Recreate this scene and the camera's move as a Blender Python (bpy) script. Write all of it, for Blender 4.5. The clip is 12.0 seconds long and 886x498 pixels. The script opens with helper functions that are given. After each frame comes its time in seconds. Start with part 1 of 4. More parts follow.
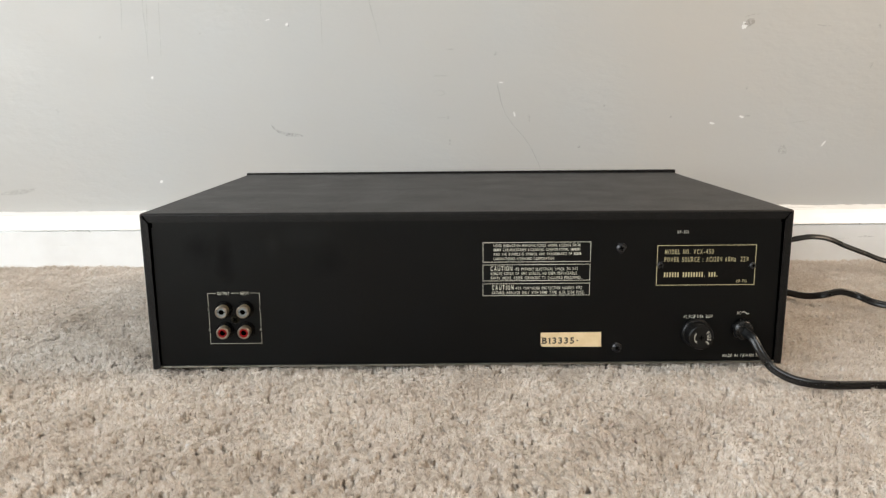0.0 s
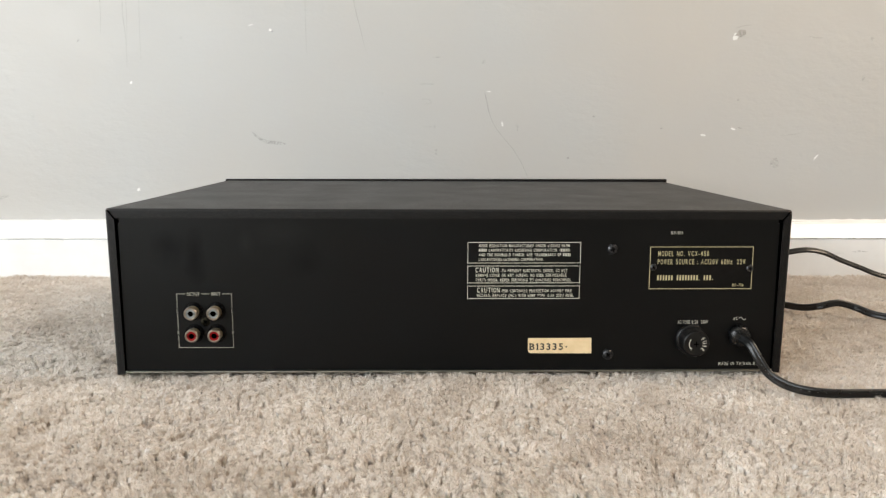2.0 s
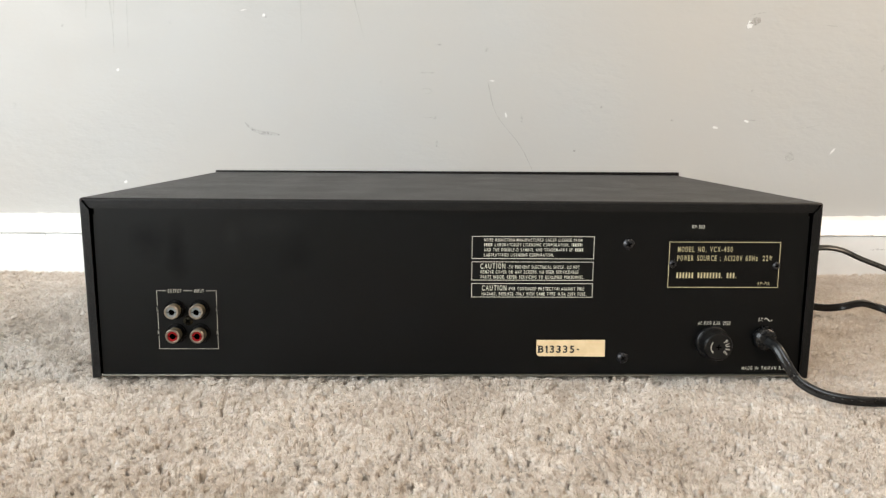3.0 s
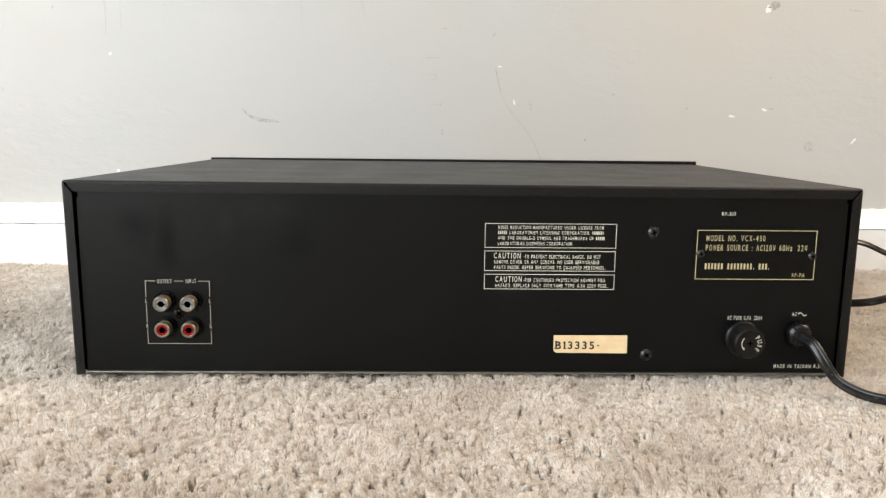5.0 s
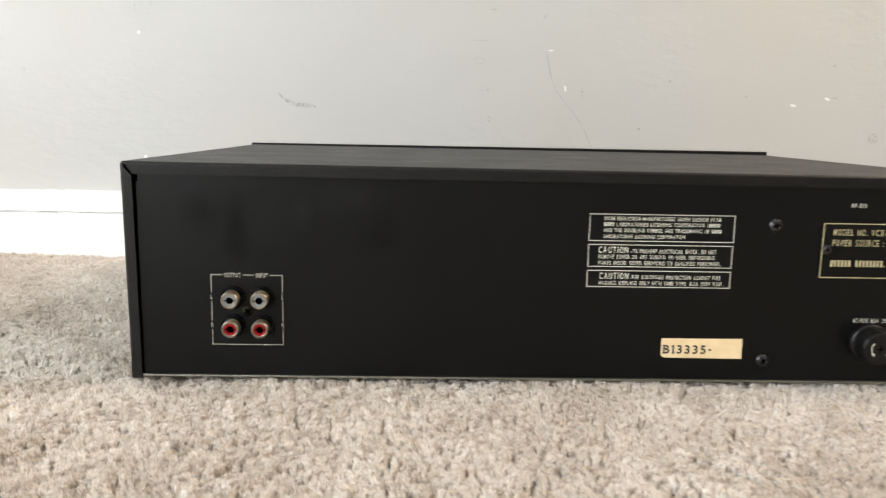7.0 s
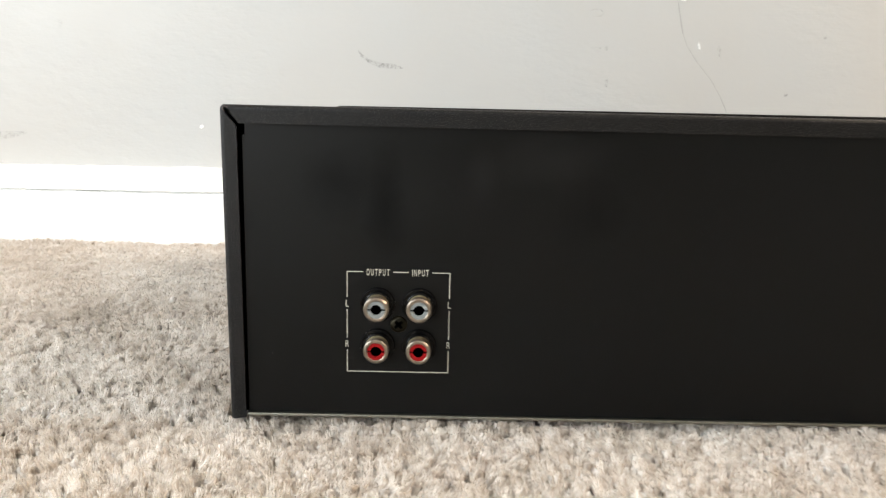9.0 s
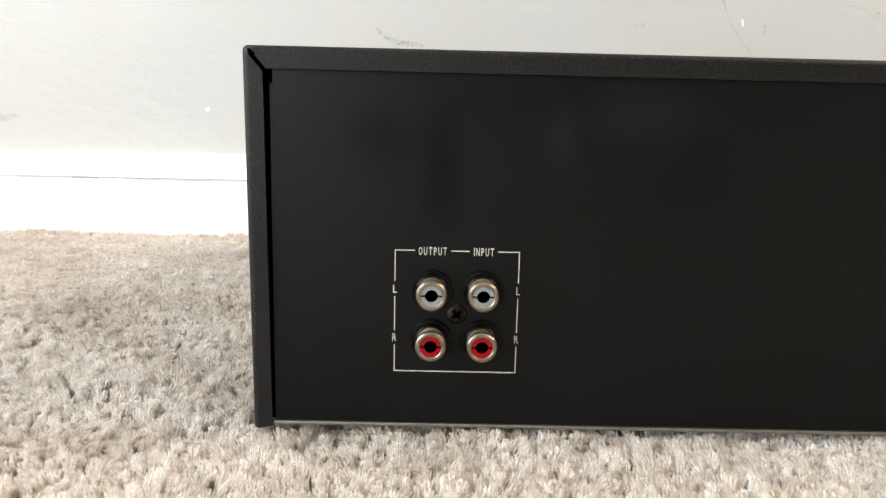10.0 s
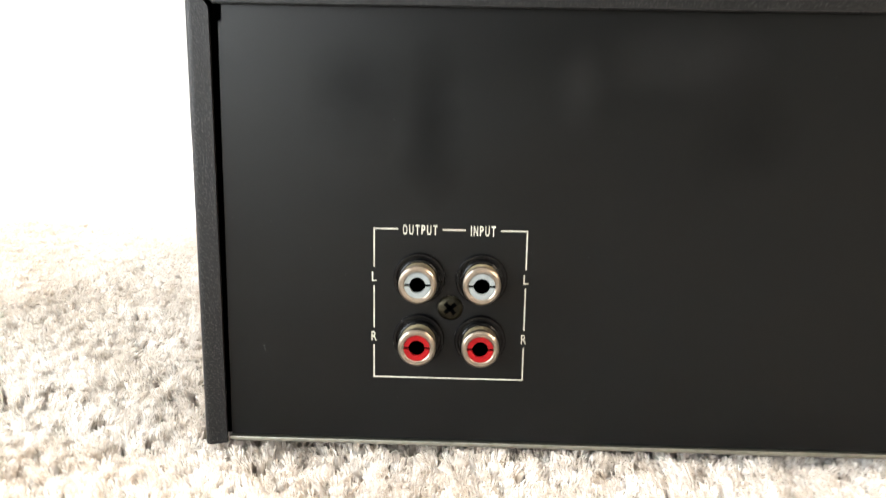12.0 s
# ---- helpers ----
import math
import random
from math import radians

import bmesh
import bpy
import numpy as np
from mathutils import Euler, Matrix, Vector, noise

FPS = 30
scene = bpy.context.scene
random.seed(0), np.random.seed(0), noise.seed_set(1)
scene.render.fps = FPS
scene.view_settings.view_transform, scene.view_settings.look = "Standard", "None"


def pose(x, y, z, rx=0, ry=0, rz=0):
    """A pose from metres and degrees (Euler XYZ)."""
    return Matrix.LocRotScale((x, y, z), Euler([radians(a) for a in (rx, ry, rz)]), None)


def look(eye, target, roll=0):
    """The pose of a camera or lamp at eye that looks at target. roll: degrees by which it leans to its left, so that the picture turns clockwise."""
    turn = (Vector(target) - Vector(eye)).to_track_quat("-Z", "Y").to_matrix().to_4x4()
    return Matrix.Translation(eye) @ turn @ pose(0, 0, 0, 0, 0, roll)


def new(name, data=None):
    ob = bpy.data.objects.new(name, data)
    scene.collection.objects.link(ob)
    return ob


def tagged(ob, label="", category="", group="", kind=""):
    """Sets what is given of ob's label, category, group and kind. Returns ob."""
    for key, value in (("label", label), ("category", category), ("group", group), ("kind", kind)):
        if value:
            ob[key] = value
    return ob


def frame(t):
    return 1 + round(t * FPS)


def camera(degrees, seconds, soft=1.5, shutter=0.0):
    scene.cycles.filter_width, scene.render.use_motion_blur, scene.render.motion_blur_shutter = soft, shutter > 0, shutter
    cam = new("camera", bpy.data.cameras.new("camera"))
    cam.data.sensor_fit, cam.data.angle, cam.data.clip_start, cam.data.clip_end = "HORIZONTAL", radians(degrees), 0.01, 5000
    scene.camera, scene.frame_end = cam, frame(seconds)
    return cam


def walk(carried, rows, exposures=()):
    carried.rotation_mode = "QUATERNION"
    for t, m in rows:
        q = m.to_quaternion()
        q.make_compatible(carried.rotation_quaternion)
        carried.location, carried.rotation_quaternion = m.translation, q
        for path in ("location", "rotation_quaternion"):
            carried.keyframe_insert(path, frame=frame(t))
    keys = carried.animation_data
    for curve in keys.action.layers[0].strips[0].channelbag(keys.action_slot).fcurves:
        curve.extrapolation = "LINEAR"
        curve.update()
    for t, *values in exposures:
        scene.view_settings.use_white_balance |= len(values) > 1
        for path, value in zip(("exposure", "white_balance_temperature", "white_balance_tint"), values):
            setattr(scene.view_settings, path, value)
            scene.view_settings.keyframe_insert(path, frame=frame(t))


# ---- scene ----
cam = camera(58.26, 12.0, soft=1.3, shutter=0.4)
# path begin
ROWS = [
    (0, look((0.1936, -0.5052, 0.1798), (0.1942, -0.1129, 0.1017), -0.50)),
    (0.5, look((0.1949, -0.5077, 0.1721), (0.1962, -0.1132, 0.1061), -0.65)),
    (1, look((0.1971, -0.5084, 0.1686), (0.1978, -0.1127, 0.1097), -0.65)),
    (1.5, look((0.1965, -0.5012, 0.1633), (0.1976, -0.1060, 0.1011), -0.33)),
    (2, look((0.1970, -0.4838, 0.1579), (0.2035, -0.0891, 0.0935), 0.10)),
    (2.5, look((0.1950, -0.4635, 0.1524), (0.2037, -0.0691, 0.0865), 0.30)),
    (3, look((0.1954, -0.4473, 0.1494), (0.2027, -0.0527, 0.0843), 0.36)),
    (3.2, look((0.1948, -0.4419, 0.1465), (0.2017, -0.0471, 0.0829), 0.40)),
    (4.8, look((0.1905, -0.4160, 0.1387), (0.1969, -0.0216, 0.0724), 0.62)),
    (5, look((0.1899, -0.4159, 0.1391), (0.1976, -0.0215, 0.0727), 0.56)),
    (5.5, look((0.1905, -0.4141, 0.1403), (0.2011, -0.0198, 0.0733), 0.50)),
    (6, look((0.1834, -0.4135, 0.1392), (0.1952, -0.0195, 0.0712), 0.84)),
    (6.5, look((0.1652, -0.3993, 0.1352), (0.1775, -0.0052, 0.0676), 1.16)),
    (7, look((0.1397, -0.3733, 0.1304), (0.1508, 0.0205, 0.0613), 1.13)),
    (7.5, look((0.1134, -0.3461, 0.1260), (0.1246, 0.0474, 0.0550), 1.63)),
    (7.7, look((0.1042, -0.3346, 0.1237), (0.1145, 0.0586, 0.0510), 1.83)),
    (9.3, look((0.0625, -0.2401, 0.1036), (0.0635, 0.1529, 0.0287), 1.13)),
    (9.5, look((0.0571, -0.2319, 0.1005), (0.0592, 0.1610, 0.0259), 1.02)),
    (10, look((0.0514, -0.2115, 0.0913), (0.0533, 0.1816, 0.0171), 1.24)),
    (10.5, look((0.0520, -0.1939, 0.0930), (0.0550, 0.1995, 0.0209), 0.74)),
    (11, look((0.0533, -0.1895, 0.0915), (0.0583, 0.2040, 0.0201), 0.68)),
    (11.5, look((0.0505, -0.1898, 0.0921), (0.0619, 0.2027, 0.0158), 0.99)),
    (12, look((0.0600, -0.1720, 0.0790), (0.0482, 0.2210, 0.0048), 0.96)),
]
# path end
EXPOSURES = [(0.0, -0.29), (0.6, -0.17), (1.5, -0.18), (3.0, -0.04), (5.0, 0.06), (7.5, 0.02), (9.5, 0.18), (10.0, 0.22), (10.5, 0.58), (11.0, 1.08), (12.0, 1.08)]
walk(cam, ROWS, EXPOSURES)

# ---- world and light ----
WALL_Y = 0.4116          # painted wall behind the deck
BOARD_Y = 0.3796         # face of the baseboard
X_WEST, X_EAST, Y_SOUTH, Z_TOP = -1.15, 1.3, -5.0, 2.45

world = bpy.data.worlds.new("world")
scene.world = world
world.use_nodes = True
wn = world.node_tree
sky = wn.nodes.new("ShaderNodeTexSky")
sky.sky_type = 'NISHITA'
sky.sun_disc = False
sky.sun_elevation, sky.sun_rotation = radians(42), radians(200)
wn.links.new(sky.outputs[0], wn.nodes["Background"].inputs[0])
wn.nodes["Background"].inputs[1].default_value = 0.1

# window openings, y0, y1, z0, z1: daylight in the west wall; the east one is unseen, added for warmer fill
WEST_WINDOW = (-4.40, 0.14, 0.14, 1.50)
EAST_OPENING = (-0.20, 0.30, 0.70, 1.50)


def window_lamp(name, eye, target, sx, sz, watts, colour):
    d = bpy.data.lights.new(name, 'AREA')
    d.shape, d.size, d.size_y, d.energy, d.color = 'RECTANGLE', sx, sz, watts, colour
    ob = new(name, d)
    ob.matrix_world = look(eye, target)
    return ob


def lit_window(name, x, inward, opening, watts, colour):
    y, z = (opening[0] + opening[1]) / 2, (opening[2] + opening[3]) / 2
    return window_lamp(name, (x, y, z), (x + inward, y, z), opening[1] - opening[0], opening[3] - opening[2], watts, colour)


lit_window("west_daylight", X_WEST - 0.02, 1, WEST_WINDOW, 138.0, (0.93, 0.98, 1.0))
# Unseen fill lamp, added to warm and brighten the right side.
lit_window("east_warm_fill", X_EAST + 0.02, -1, EAST_OPENING, 27.0, (1.0, 0.80, 0.60))


# ---- materials ----
def material(name, colour, rough=0.6, metallic=0.0, coat=0.0):
    m = bpy.data.materials.new(name)
    m.use_nodes = True
    b = m.node_tree.nodes["Principled BSDF"]
    b.inputs["Base Color"].default_value = (*colour, 1)
    b.inputs["Roughness"].default_value = rough
    b.inputs["Metallic"].default_value = metallic
    b.inputs["Coat Weight"].default_value = coat
    return m


def node(m, kind, **inputs):
    n = m.node_tree.nodes.new(kind)
    for key, value in inputs.items():
        n.inputs[key.replace("_", " ")].default_value = value
    return n


def link(m, a, b):
    m.node_tree.links.new(a, b)


def coords(m, scale=(1, 1, 1)):
    tc = node(m, "ShaderNodeTexCoord")
    mp = node(m, "ShaderNodeMapping", Scale=scale)
    link(m, tc.outputs["Object"], mp.inputs[0])
    return mp.outputs[0]


def grain(m, scale, detail=3.0, rough=0.55, stretch=(1, 1, 1)):
    n = node(m, "ShaderNodeTexNoise", Scale=scale, Detail=detail, Roughness=rough)
    link(m, coords(m, stretch), n.inputs["Vector"])
    return n.outputs[0]


def ramp(m, fac, stops):
    n = node(m, "ShaderNodeValToRGB")
    el = n.color_ramp.elements
    while len(el) < len(stops):
        el.new(0.5)
    for e, (at, col) in zip(el, stops):
        e.position, e.color = at, (*col, 1)
    link(m, fac, n.inputs[0])
    return n.outputs[0]


def mixed(m, fac, a, b, how='MIX'):
    n = node(m, "ShaderNodeMix")
    n.data_type, n.blend_type = 'RGBA', how
    for value, slot in ((fac, n.inputs[0]), (a, n.inputs[6]), (b, n.inputs[7])):
        if hasattr(value, "is_output"):
            link(m, value, slot)
        else:
            slot.default_value = (*value, 1) if isinstance(value, tuple) else value
    return n.outputs[2]


def maths(m, how, a, b=0.0, clamp=False):
    n = node(m, "ShaderNodeMath")
    n.operation, n.use_clamp = how, clamp
    for value, slot in ((a, n.inputs[0]), (b, n.inputs[1])):
        if hasattr(value, "is_output"):
            link(m, value, slot)
        else:
            slot.default_value = value
    return n.outputs[0]


def bumped(m, height, distance, strength=1.0):
    n = node(m, "ShaderNodeBump", Strength=strength, Distance=distance)
    link(m, height, n.inputs["Height"])
    link(m, n.outputs[0], m.node_tree.nodes["Principled BSDF"].inputs["Normal"])


def into(m, socket, name):
    link(m, socket, m.node_tree.nodes["Principled BSDF"].inputs[name])


def spot(m, place, size, power=1.0):
    """1 in the middle of a soft uneven blot, 0 outside."""
    v = coords(m)
    wob = node(m, "ShaderNodeTexNoise", Scale=70.0, Detail=3.0)
    link(m, v, wob.inputs["Vector"])
    off = node(m, "ShaderNodeVectorMath")
    off.operation = 'SUBTRACT'
    link(m, v, off.inputs[0])
    off.inputs[1].default_value = place
    div = node(m, "ShaderNodeVectorMath")
    div.operation = 'DIVIDE'
    link(m, off.outputs[0], div.inputs[0])
    div.inputs[1].default_value = size
    ln = node(m, "ShaderNodeVectorMath")
    ln.operation = 'LENGTH'
    link(m, div.outputs[0], ln.inputs[0])
    d = maths(m, 'ADD', ln.outputs["Value"], maths(m, 'MULTIPLY', maths(m, 'SUBTRACT', wob.outputs[0], 0.5), 1.2))
    return maths(m, 'MULTIPLY', maths(m, 'SUBTRACT', 1.0, d, True), power, True)


def wall_paint(name, colour, warm):
    m = material(name, colour, 0.42)
    big = grain(m, 3.2, 4.0)
    streak = grain(m, 22.0, 4.0, 0.6, (0.6, 1.0, 0.9))
    fine = grain(m, 260.0, 4.0, 0.65, (0.5, 1, 1))
    into(m, mixed(m, ramp(m, big, [(0.35, (0, 0, 0)), (0.7, (1, 1, 1))]), colour, warm), "Base Color")
    into(m, ramp(m, streak, [(0.3, (0.36, 0.36, 0.36)), (0.75, (0.55, 0.55, 0.55))]), "Roughness")
    brush = grain(m, 90.0, 5.0, 0.6, (0.7, 1.0, 1.2))
    h = maths(m, 'ADD', maths(m, 'ADD', maths(m, 'MULTIPLY', streak, 1.3), maths(m, 'MULTIPLY', maths(m, 'MULTIPLY', brush, ramp(m, grain(m, 6.0, 2.0), [(0.46, (0, 0, 0)), (0.60, (1, 1, 1))])), 1.1)), maths(m, 'MULTIPLY', fine, 0.16))
    bumped(m, h, 0.0016, 0.33)
    return m


# Warm and cool mottle tones put the light's uneven tint into the colour.
PAINT = wall_paint("wall_paint", (0.436, 0.418, 0.391), (0.430, 0.433, 0.426))
# Unseen walls, coloured dark to cut the light they throw back.
TAN_PAINT = wall_paint("tan_wall_paint", (0.25, 0.215, 0.18), (0.23, 0.20, 0.165))
DARK_SOUTH_PAINT = wall_paint("dark_south_wall_paint", (0.13, 0.125, 0.12), (0.115, 0.11, 0.105))
CEILING_PAINT = wall_paint("ceiling_paint", (0.78, 0.77, 0.75), (0.75, 0.74, 0.72))


def trim_paint():
    m = material("white_trim_paint", (0.82, 0.82, 0.81), 0.3)
    brush = grain(m, 60.0, 5.0, 0.6, (0.08, 1, 1))
    into(m, mixed(m, ramp(m, grain(m, 25.0, 4.0), [(0.4, (0, 0, 0)), (0.75, (1, 1, 1))]), (0.83, 0.83, 0.82), (0.77, 0.765, 0.75)), "Base Color")
    into(m, ramp(m, brush, [(0.3, (0.25, 0.25, 0.25)), (0.7, (0.42, 0.42, 0.42))]), "Roughness")
    bumped(m, brush, 0.0012, 0.5)
    return m


TRIM = trim_paint()


def carpet_yarn():
    m = material("beige_carpet_yarn", (0.5, 0.44, 0.38), 0.95)
    geo = node(m, "ShaderNodeNewGeometry")
    tone = ramp(m, geo.outputs["Random Per Island"], [(0.0, (0.86, 0.81, 0.755)), (0.5, (0.935, 0.90, 0.855)), (1.0, (0.965, 0.95, 0.925))])
    lock = ramp(m, grain(m, 150.0, 2.0), [(0.3, (0.90, 0.88, 0.865)), (0.68, (1.0, 1.0, 1.0))])
    fleck = ramp(m, grain(m, 400.0, 1.0), [(0.37, (0.83, 0.795, 0.755)), (0.56, (1.0, 1.0, 1.0))])
    patch = ramp(m, grain(m, 34.0, 4.0, 0.65), [(0.3, (0.88, 0.86, 0.83)), (0.60, (1.0, 1.0, 1.0))])
    trodden = ramp(m, grain(m, 11.0, 3.0, 0.6), [(0.36, (0.88, 0.855, 0.83)), (0.6, (1.0, 1.0, 1.0))])
    colour = mixed(m, 1.0, mixed(m, 1.0, mixed(m, 1.0, tone, fleck, 'MULTIPLY'), lock, 'MULTIPLY'), mixed(m, 1.0, patch, trodden, 'MULTIPLY'), 'MULTIPLY')
    into(m, colour, "Base Color")
    b = m.node_tree.nodes["Principled BSDF"]
    b.inputs["Sheen Weight"].default_value = 0.3
    b.inputs["Sheen Roughness"].default_value = 0.5
    b.inputs["Specular IOR Level"].default_value = 0.2
    bumped(m, grain(m, 2600.0, 2.0), 0.0003, 0.4)
    thin = node(m, "ShaderNodeBsdfTranslucent")
    link(m, colour, thin.inputs[0])
    mix = node(m, "ShaderNodeMixShader", Fac=0.45)
    link(m, b.outputs[0], mix.inputs[1])
    link(m, thin.outputs[0], mix.inputs[2])
    link(m, mix.outputs[0], m.node_tree.nodes["Material Output"].inputs[0])
    return m


def carpet_backing():
    m = material("carpet_backing", (0.45, 0.39, 0.33), 0.95)
    n = grain(m, 230.0, 3.0)
    into(m, ramp(m, n, [(0.3, (0.46, 0.40, 0.335)), (0.7, (0.60, 0.535, 0.46))]), "Base Color")
    bumped(m, n, 0.004, 1.0)
    return m


YARN, BACKING = carpet_yarn(), carpet_backing()


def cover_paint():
    m = material("black_glint_speckled_paint", (0.018, 0.018, 0.018), 0.5)
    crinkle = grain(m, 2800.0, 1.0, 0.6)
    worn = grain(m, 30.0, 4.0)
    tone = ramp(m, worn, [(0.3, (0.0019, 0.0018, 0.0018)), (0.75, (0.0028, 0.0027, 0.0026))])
    # Rare bright specks put the crinkle's glints into the colour.
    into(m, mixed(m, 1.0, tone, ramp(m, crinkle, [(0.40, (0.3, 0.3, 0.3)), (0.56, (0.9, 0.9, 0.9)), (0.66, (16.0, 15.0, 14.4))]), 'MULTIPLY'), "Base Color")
    into(m, ramp(m, worn, [(0.3, (0.38, 0.38, 0.38)), (0.7, (0.46, 0.46, 0.46))]), "Roughness")
    bumped(m, crinkle, 0.0002, 0.5)
    m.node_tree.nodes["Principled BSDF"].inputs["Specular IOR Level"].default_value = 0.23
    return m


def panel_paint():
    m = material("black_satin_panel_paint", (0.016, 0.016, 0.016), 0.42)
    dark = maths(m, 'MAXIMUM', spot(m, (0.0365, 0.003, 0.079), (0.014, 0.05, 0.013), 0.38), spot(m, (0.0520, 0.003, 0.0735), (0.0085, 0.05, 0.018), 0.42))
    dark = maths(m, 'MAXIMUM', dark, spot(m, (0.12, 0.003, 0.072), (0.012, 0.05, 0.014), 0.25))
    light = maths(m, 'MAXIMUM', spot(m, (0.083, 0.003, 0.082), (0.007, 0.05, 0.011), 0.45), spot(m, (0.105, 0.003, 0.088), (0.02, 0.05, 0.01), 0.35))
    film = grain(m, 18.0, 4.0)
    wiped = grain(m, 160.0, 4.0, 0.6, (0.25, 1.0, 1.0))
    c = ramp(m, film, [(0.3, (0.0007, 0.0010, 0.0011)), (0.75, (0.0013, 0.0018, 0.0020))])
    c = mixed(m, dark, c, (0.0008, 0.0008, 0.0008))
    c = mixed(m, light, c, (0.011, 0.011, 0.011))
    specks = ramp(m, grain(m, 1500.0, 1.0, 0.4), [(0.79, (0, 0, 0)), (0.82, (1, 1, 1))])
    c = mixed(m, maths(m, 'MULTIPLY', specks, 0.25), c, (0.12, 0.12, 0.11))
    into(m, c, "Base Color")
    into(m, maths(m, 'ADD', maths(m, 'ADD', maths(m, 'MULTIPLY', film, 0.16), maths(m, 'MULTIPLY', wiped, 0.10)), 0.23), "Roughness")
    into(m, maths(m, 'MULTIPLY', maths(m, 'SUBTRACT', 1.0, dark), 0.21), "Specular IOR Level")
    bumped(m, grain(m, 1500.0, 2.0), 0.00006, 0.3)
    return m


def metal(name, a, b, rough, scale=400.0, metallic=1.0):
    m = material(name, a, rough, metallic)
    n = grain(m, scale, 4.0, 0.6)
    into(m, mixed(m, ramp(m, n, [(0.4, (0, 0, 0)), (0.7, (1, 1, 1))]), a, b), "Base Color")
    into(m, maths(m, 'ADD', maths(m, 'MULTIPLY', n, 0.3), rough - 0.15), "Roughness")
    return m


def worn(name, a, b, rough, scale=300.0, bump=0.0001, gloss=0.26):
    m = material(name, a, rough)
    n = grain(m, scale, 4.0, 0.6)
    into(m, mixed(m, ramp(m, n, [(0.4, (0, 0, 0)), (0.7, (1, 1, 1))]), a, b), "Base Color")
    into(m, maths(m, 'ADD', maths(m, 'MULTIPLY', n, 0.2), rough - 0.1), "Roughness")
    bumped(m, n, bump, 0.4)
    if max(a) < 0.02 or gloss < 0.2:
        m.node_tree.nodes["Principled BSDF"].inputs["Specular IOR Level"].default_value = gloss
    return m


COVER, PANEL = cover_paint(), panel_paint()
# Shade inside gaps, slots and bores, put in as flat black.
DARK = material("recess_shade_black", (0.0008, 0.0008, 0.0008), 0.8)
DARK.node_tree.nodes["Principled BSDF"].inputs["Specular IOR Level"].default_value = 0.0
STEEL = metal("bare_zinc_steel", (0.30, 0.295, 0.25), (0.22, 0.21, 0.17), 0.45)
NICKEL = metal("aged_nickel", (0.29, 0.25, 0.205), (0.22, 0.185, 0.145), 0.36)
OLD_NICKEL = metal("tarnished_nickel", (0.36, 0.30, 0.18), (0.03, 0.026, 0.020), 0.5, 150.0, 0.45)
SCREW = metal("black_oxide_screw", (0.05, 0.05, 0.053), (0.02, 0.02, 0.02), 0.27, 300.0, 0.7)
BRASSY = metal("dull_dark_brass_screw", (0.034, 0.031, 0.022), (0.012, 0.011, 0.008), 0.4)
WASHER = worn("black_insulator", (0.0016, 0.0016, 0.0018), (0.003, 0.003, 0.003), 0.25, gloss=0.2)
WHITE_INSERT = worn("white_jack_insert", (0.225, 0.24, 0.235), (0.165, 0.18, 0.175), 0.6, gloss=0.15)
RED_INSERT = worn("red_jack_insert", (0.235, 0.004, 0.005), (0.16, 0.003, 0.004), 0.6, gloss=0.12)
INK = worn("cream_screen_print", (0.50, 0.485, 0.40), (0.38, 0.37, 0.30), 0.6, 600.0)
WHITE_INK = worn("white_screen_print", (0.74, 0.72, 0.61), (0.60, 0.58, 0.48), 0.6, 600.0)
CORD_INK = worn("worn_grey_print", (0.22, 0.22, 0.21), (0.06, 0.06, 0.06), 0.6, 900.0)
GOLD_INK = worn("pale_gold_print", (0.56, 0.49, 0.28), (0.42, 0.36, 0.20), 0.45, 600.0)
BARE_CORNER = worn("rubbed_brown_primer", (0.10, 0.06, 0.05), (0.03, 0.022, 0.02), 0.6, 900.0)
PLATE = worn("black_anodised_plate", (0.0025, 0.0023, 0.002), (0.0045, 0.004, 0.0035), 0.38, gloss=0.14)
PAPER = worn("yellowed_paper", (0.78, 0.60, 0.36), (0.70, 0.52, 0.29), 0.8, 120.0)
STAMP = material("black_stamp_ink", (0.02, 0.018, 0.016), 0.7)
BAKELITE = worn("black_bakelite", (0.003, 0.0028, 0.0028), (0.006, 0.0055, 0.005), 0.34, 200.0)
CORD = worn("black_vinyl_cord", (0.004, 0.004, 0.004), (0.007, 0.007, 0.007), 0.30, 150.0, 0.0003, 0.45)
RUBBER = worn("black_rubber", (0.003, 0.003, 0.003), (0.006, 0.006, 0.006), 0.27, 200.0, gloss=0.4)


def decal(name, colour, cover):
    """Uneven rubbed marks: partly clear."""
    m = material(name, colour, 0.7)
    nt = m.node_tree
    clear = node(m, "ShaderNodeBsdfTransparent")
    mix = node(m, "ShaderNodeMixShader")
    fac = maths(m, 'MULTIPLY', maths(m, 'MULTIPLY', maths(m, 'SUBTRACT', grain(m, 420.0, 4.0, 0.7), 0.38), 4.2, True), cover)
    link(m, fac, mix.inputs[0])
    link(m, clear.outputs[0], mix.inputs[1])
    link(m, nt.nodes["Principled BSDF"].outputs[0], mix.inputs[2])
    link(m, mix.outputs[0], nt.nodes["Material Output"].inputs[0])
    return m


SCUFF = decal("grey_rubber_scuff", (0.18, 0.175, 0.165), 0.31)
FAINT = decal("faint_grey_scratch", (0.29, 0.28, 0.26), 0.20)
CRACK = decal("dark_dirt_line", (0.05, 0.05, 0.045), 0.8)
STAIN = decal("pale_brown_stain", (0.33, 0.28, 0.23), 0.22)
DUSTY = decal("pale_dust", (0.4, 0.4, 0.38), 0.35)
PLASTER = worn("bare_white_plaster", (0.72, 0.72, 0.70), (0.62, 0.62, 0.60), 0.8)
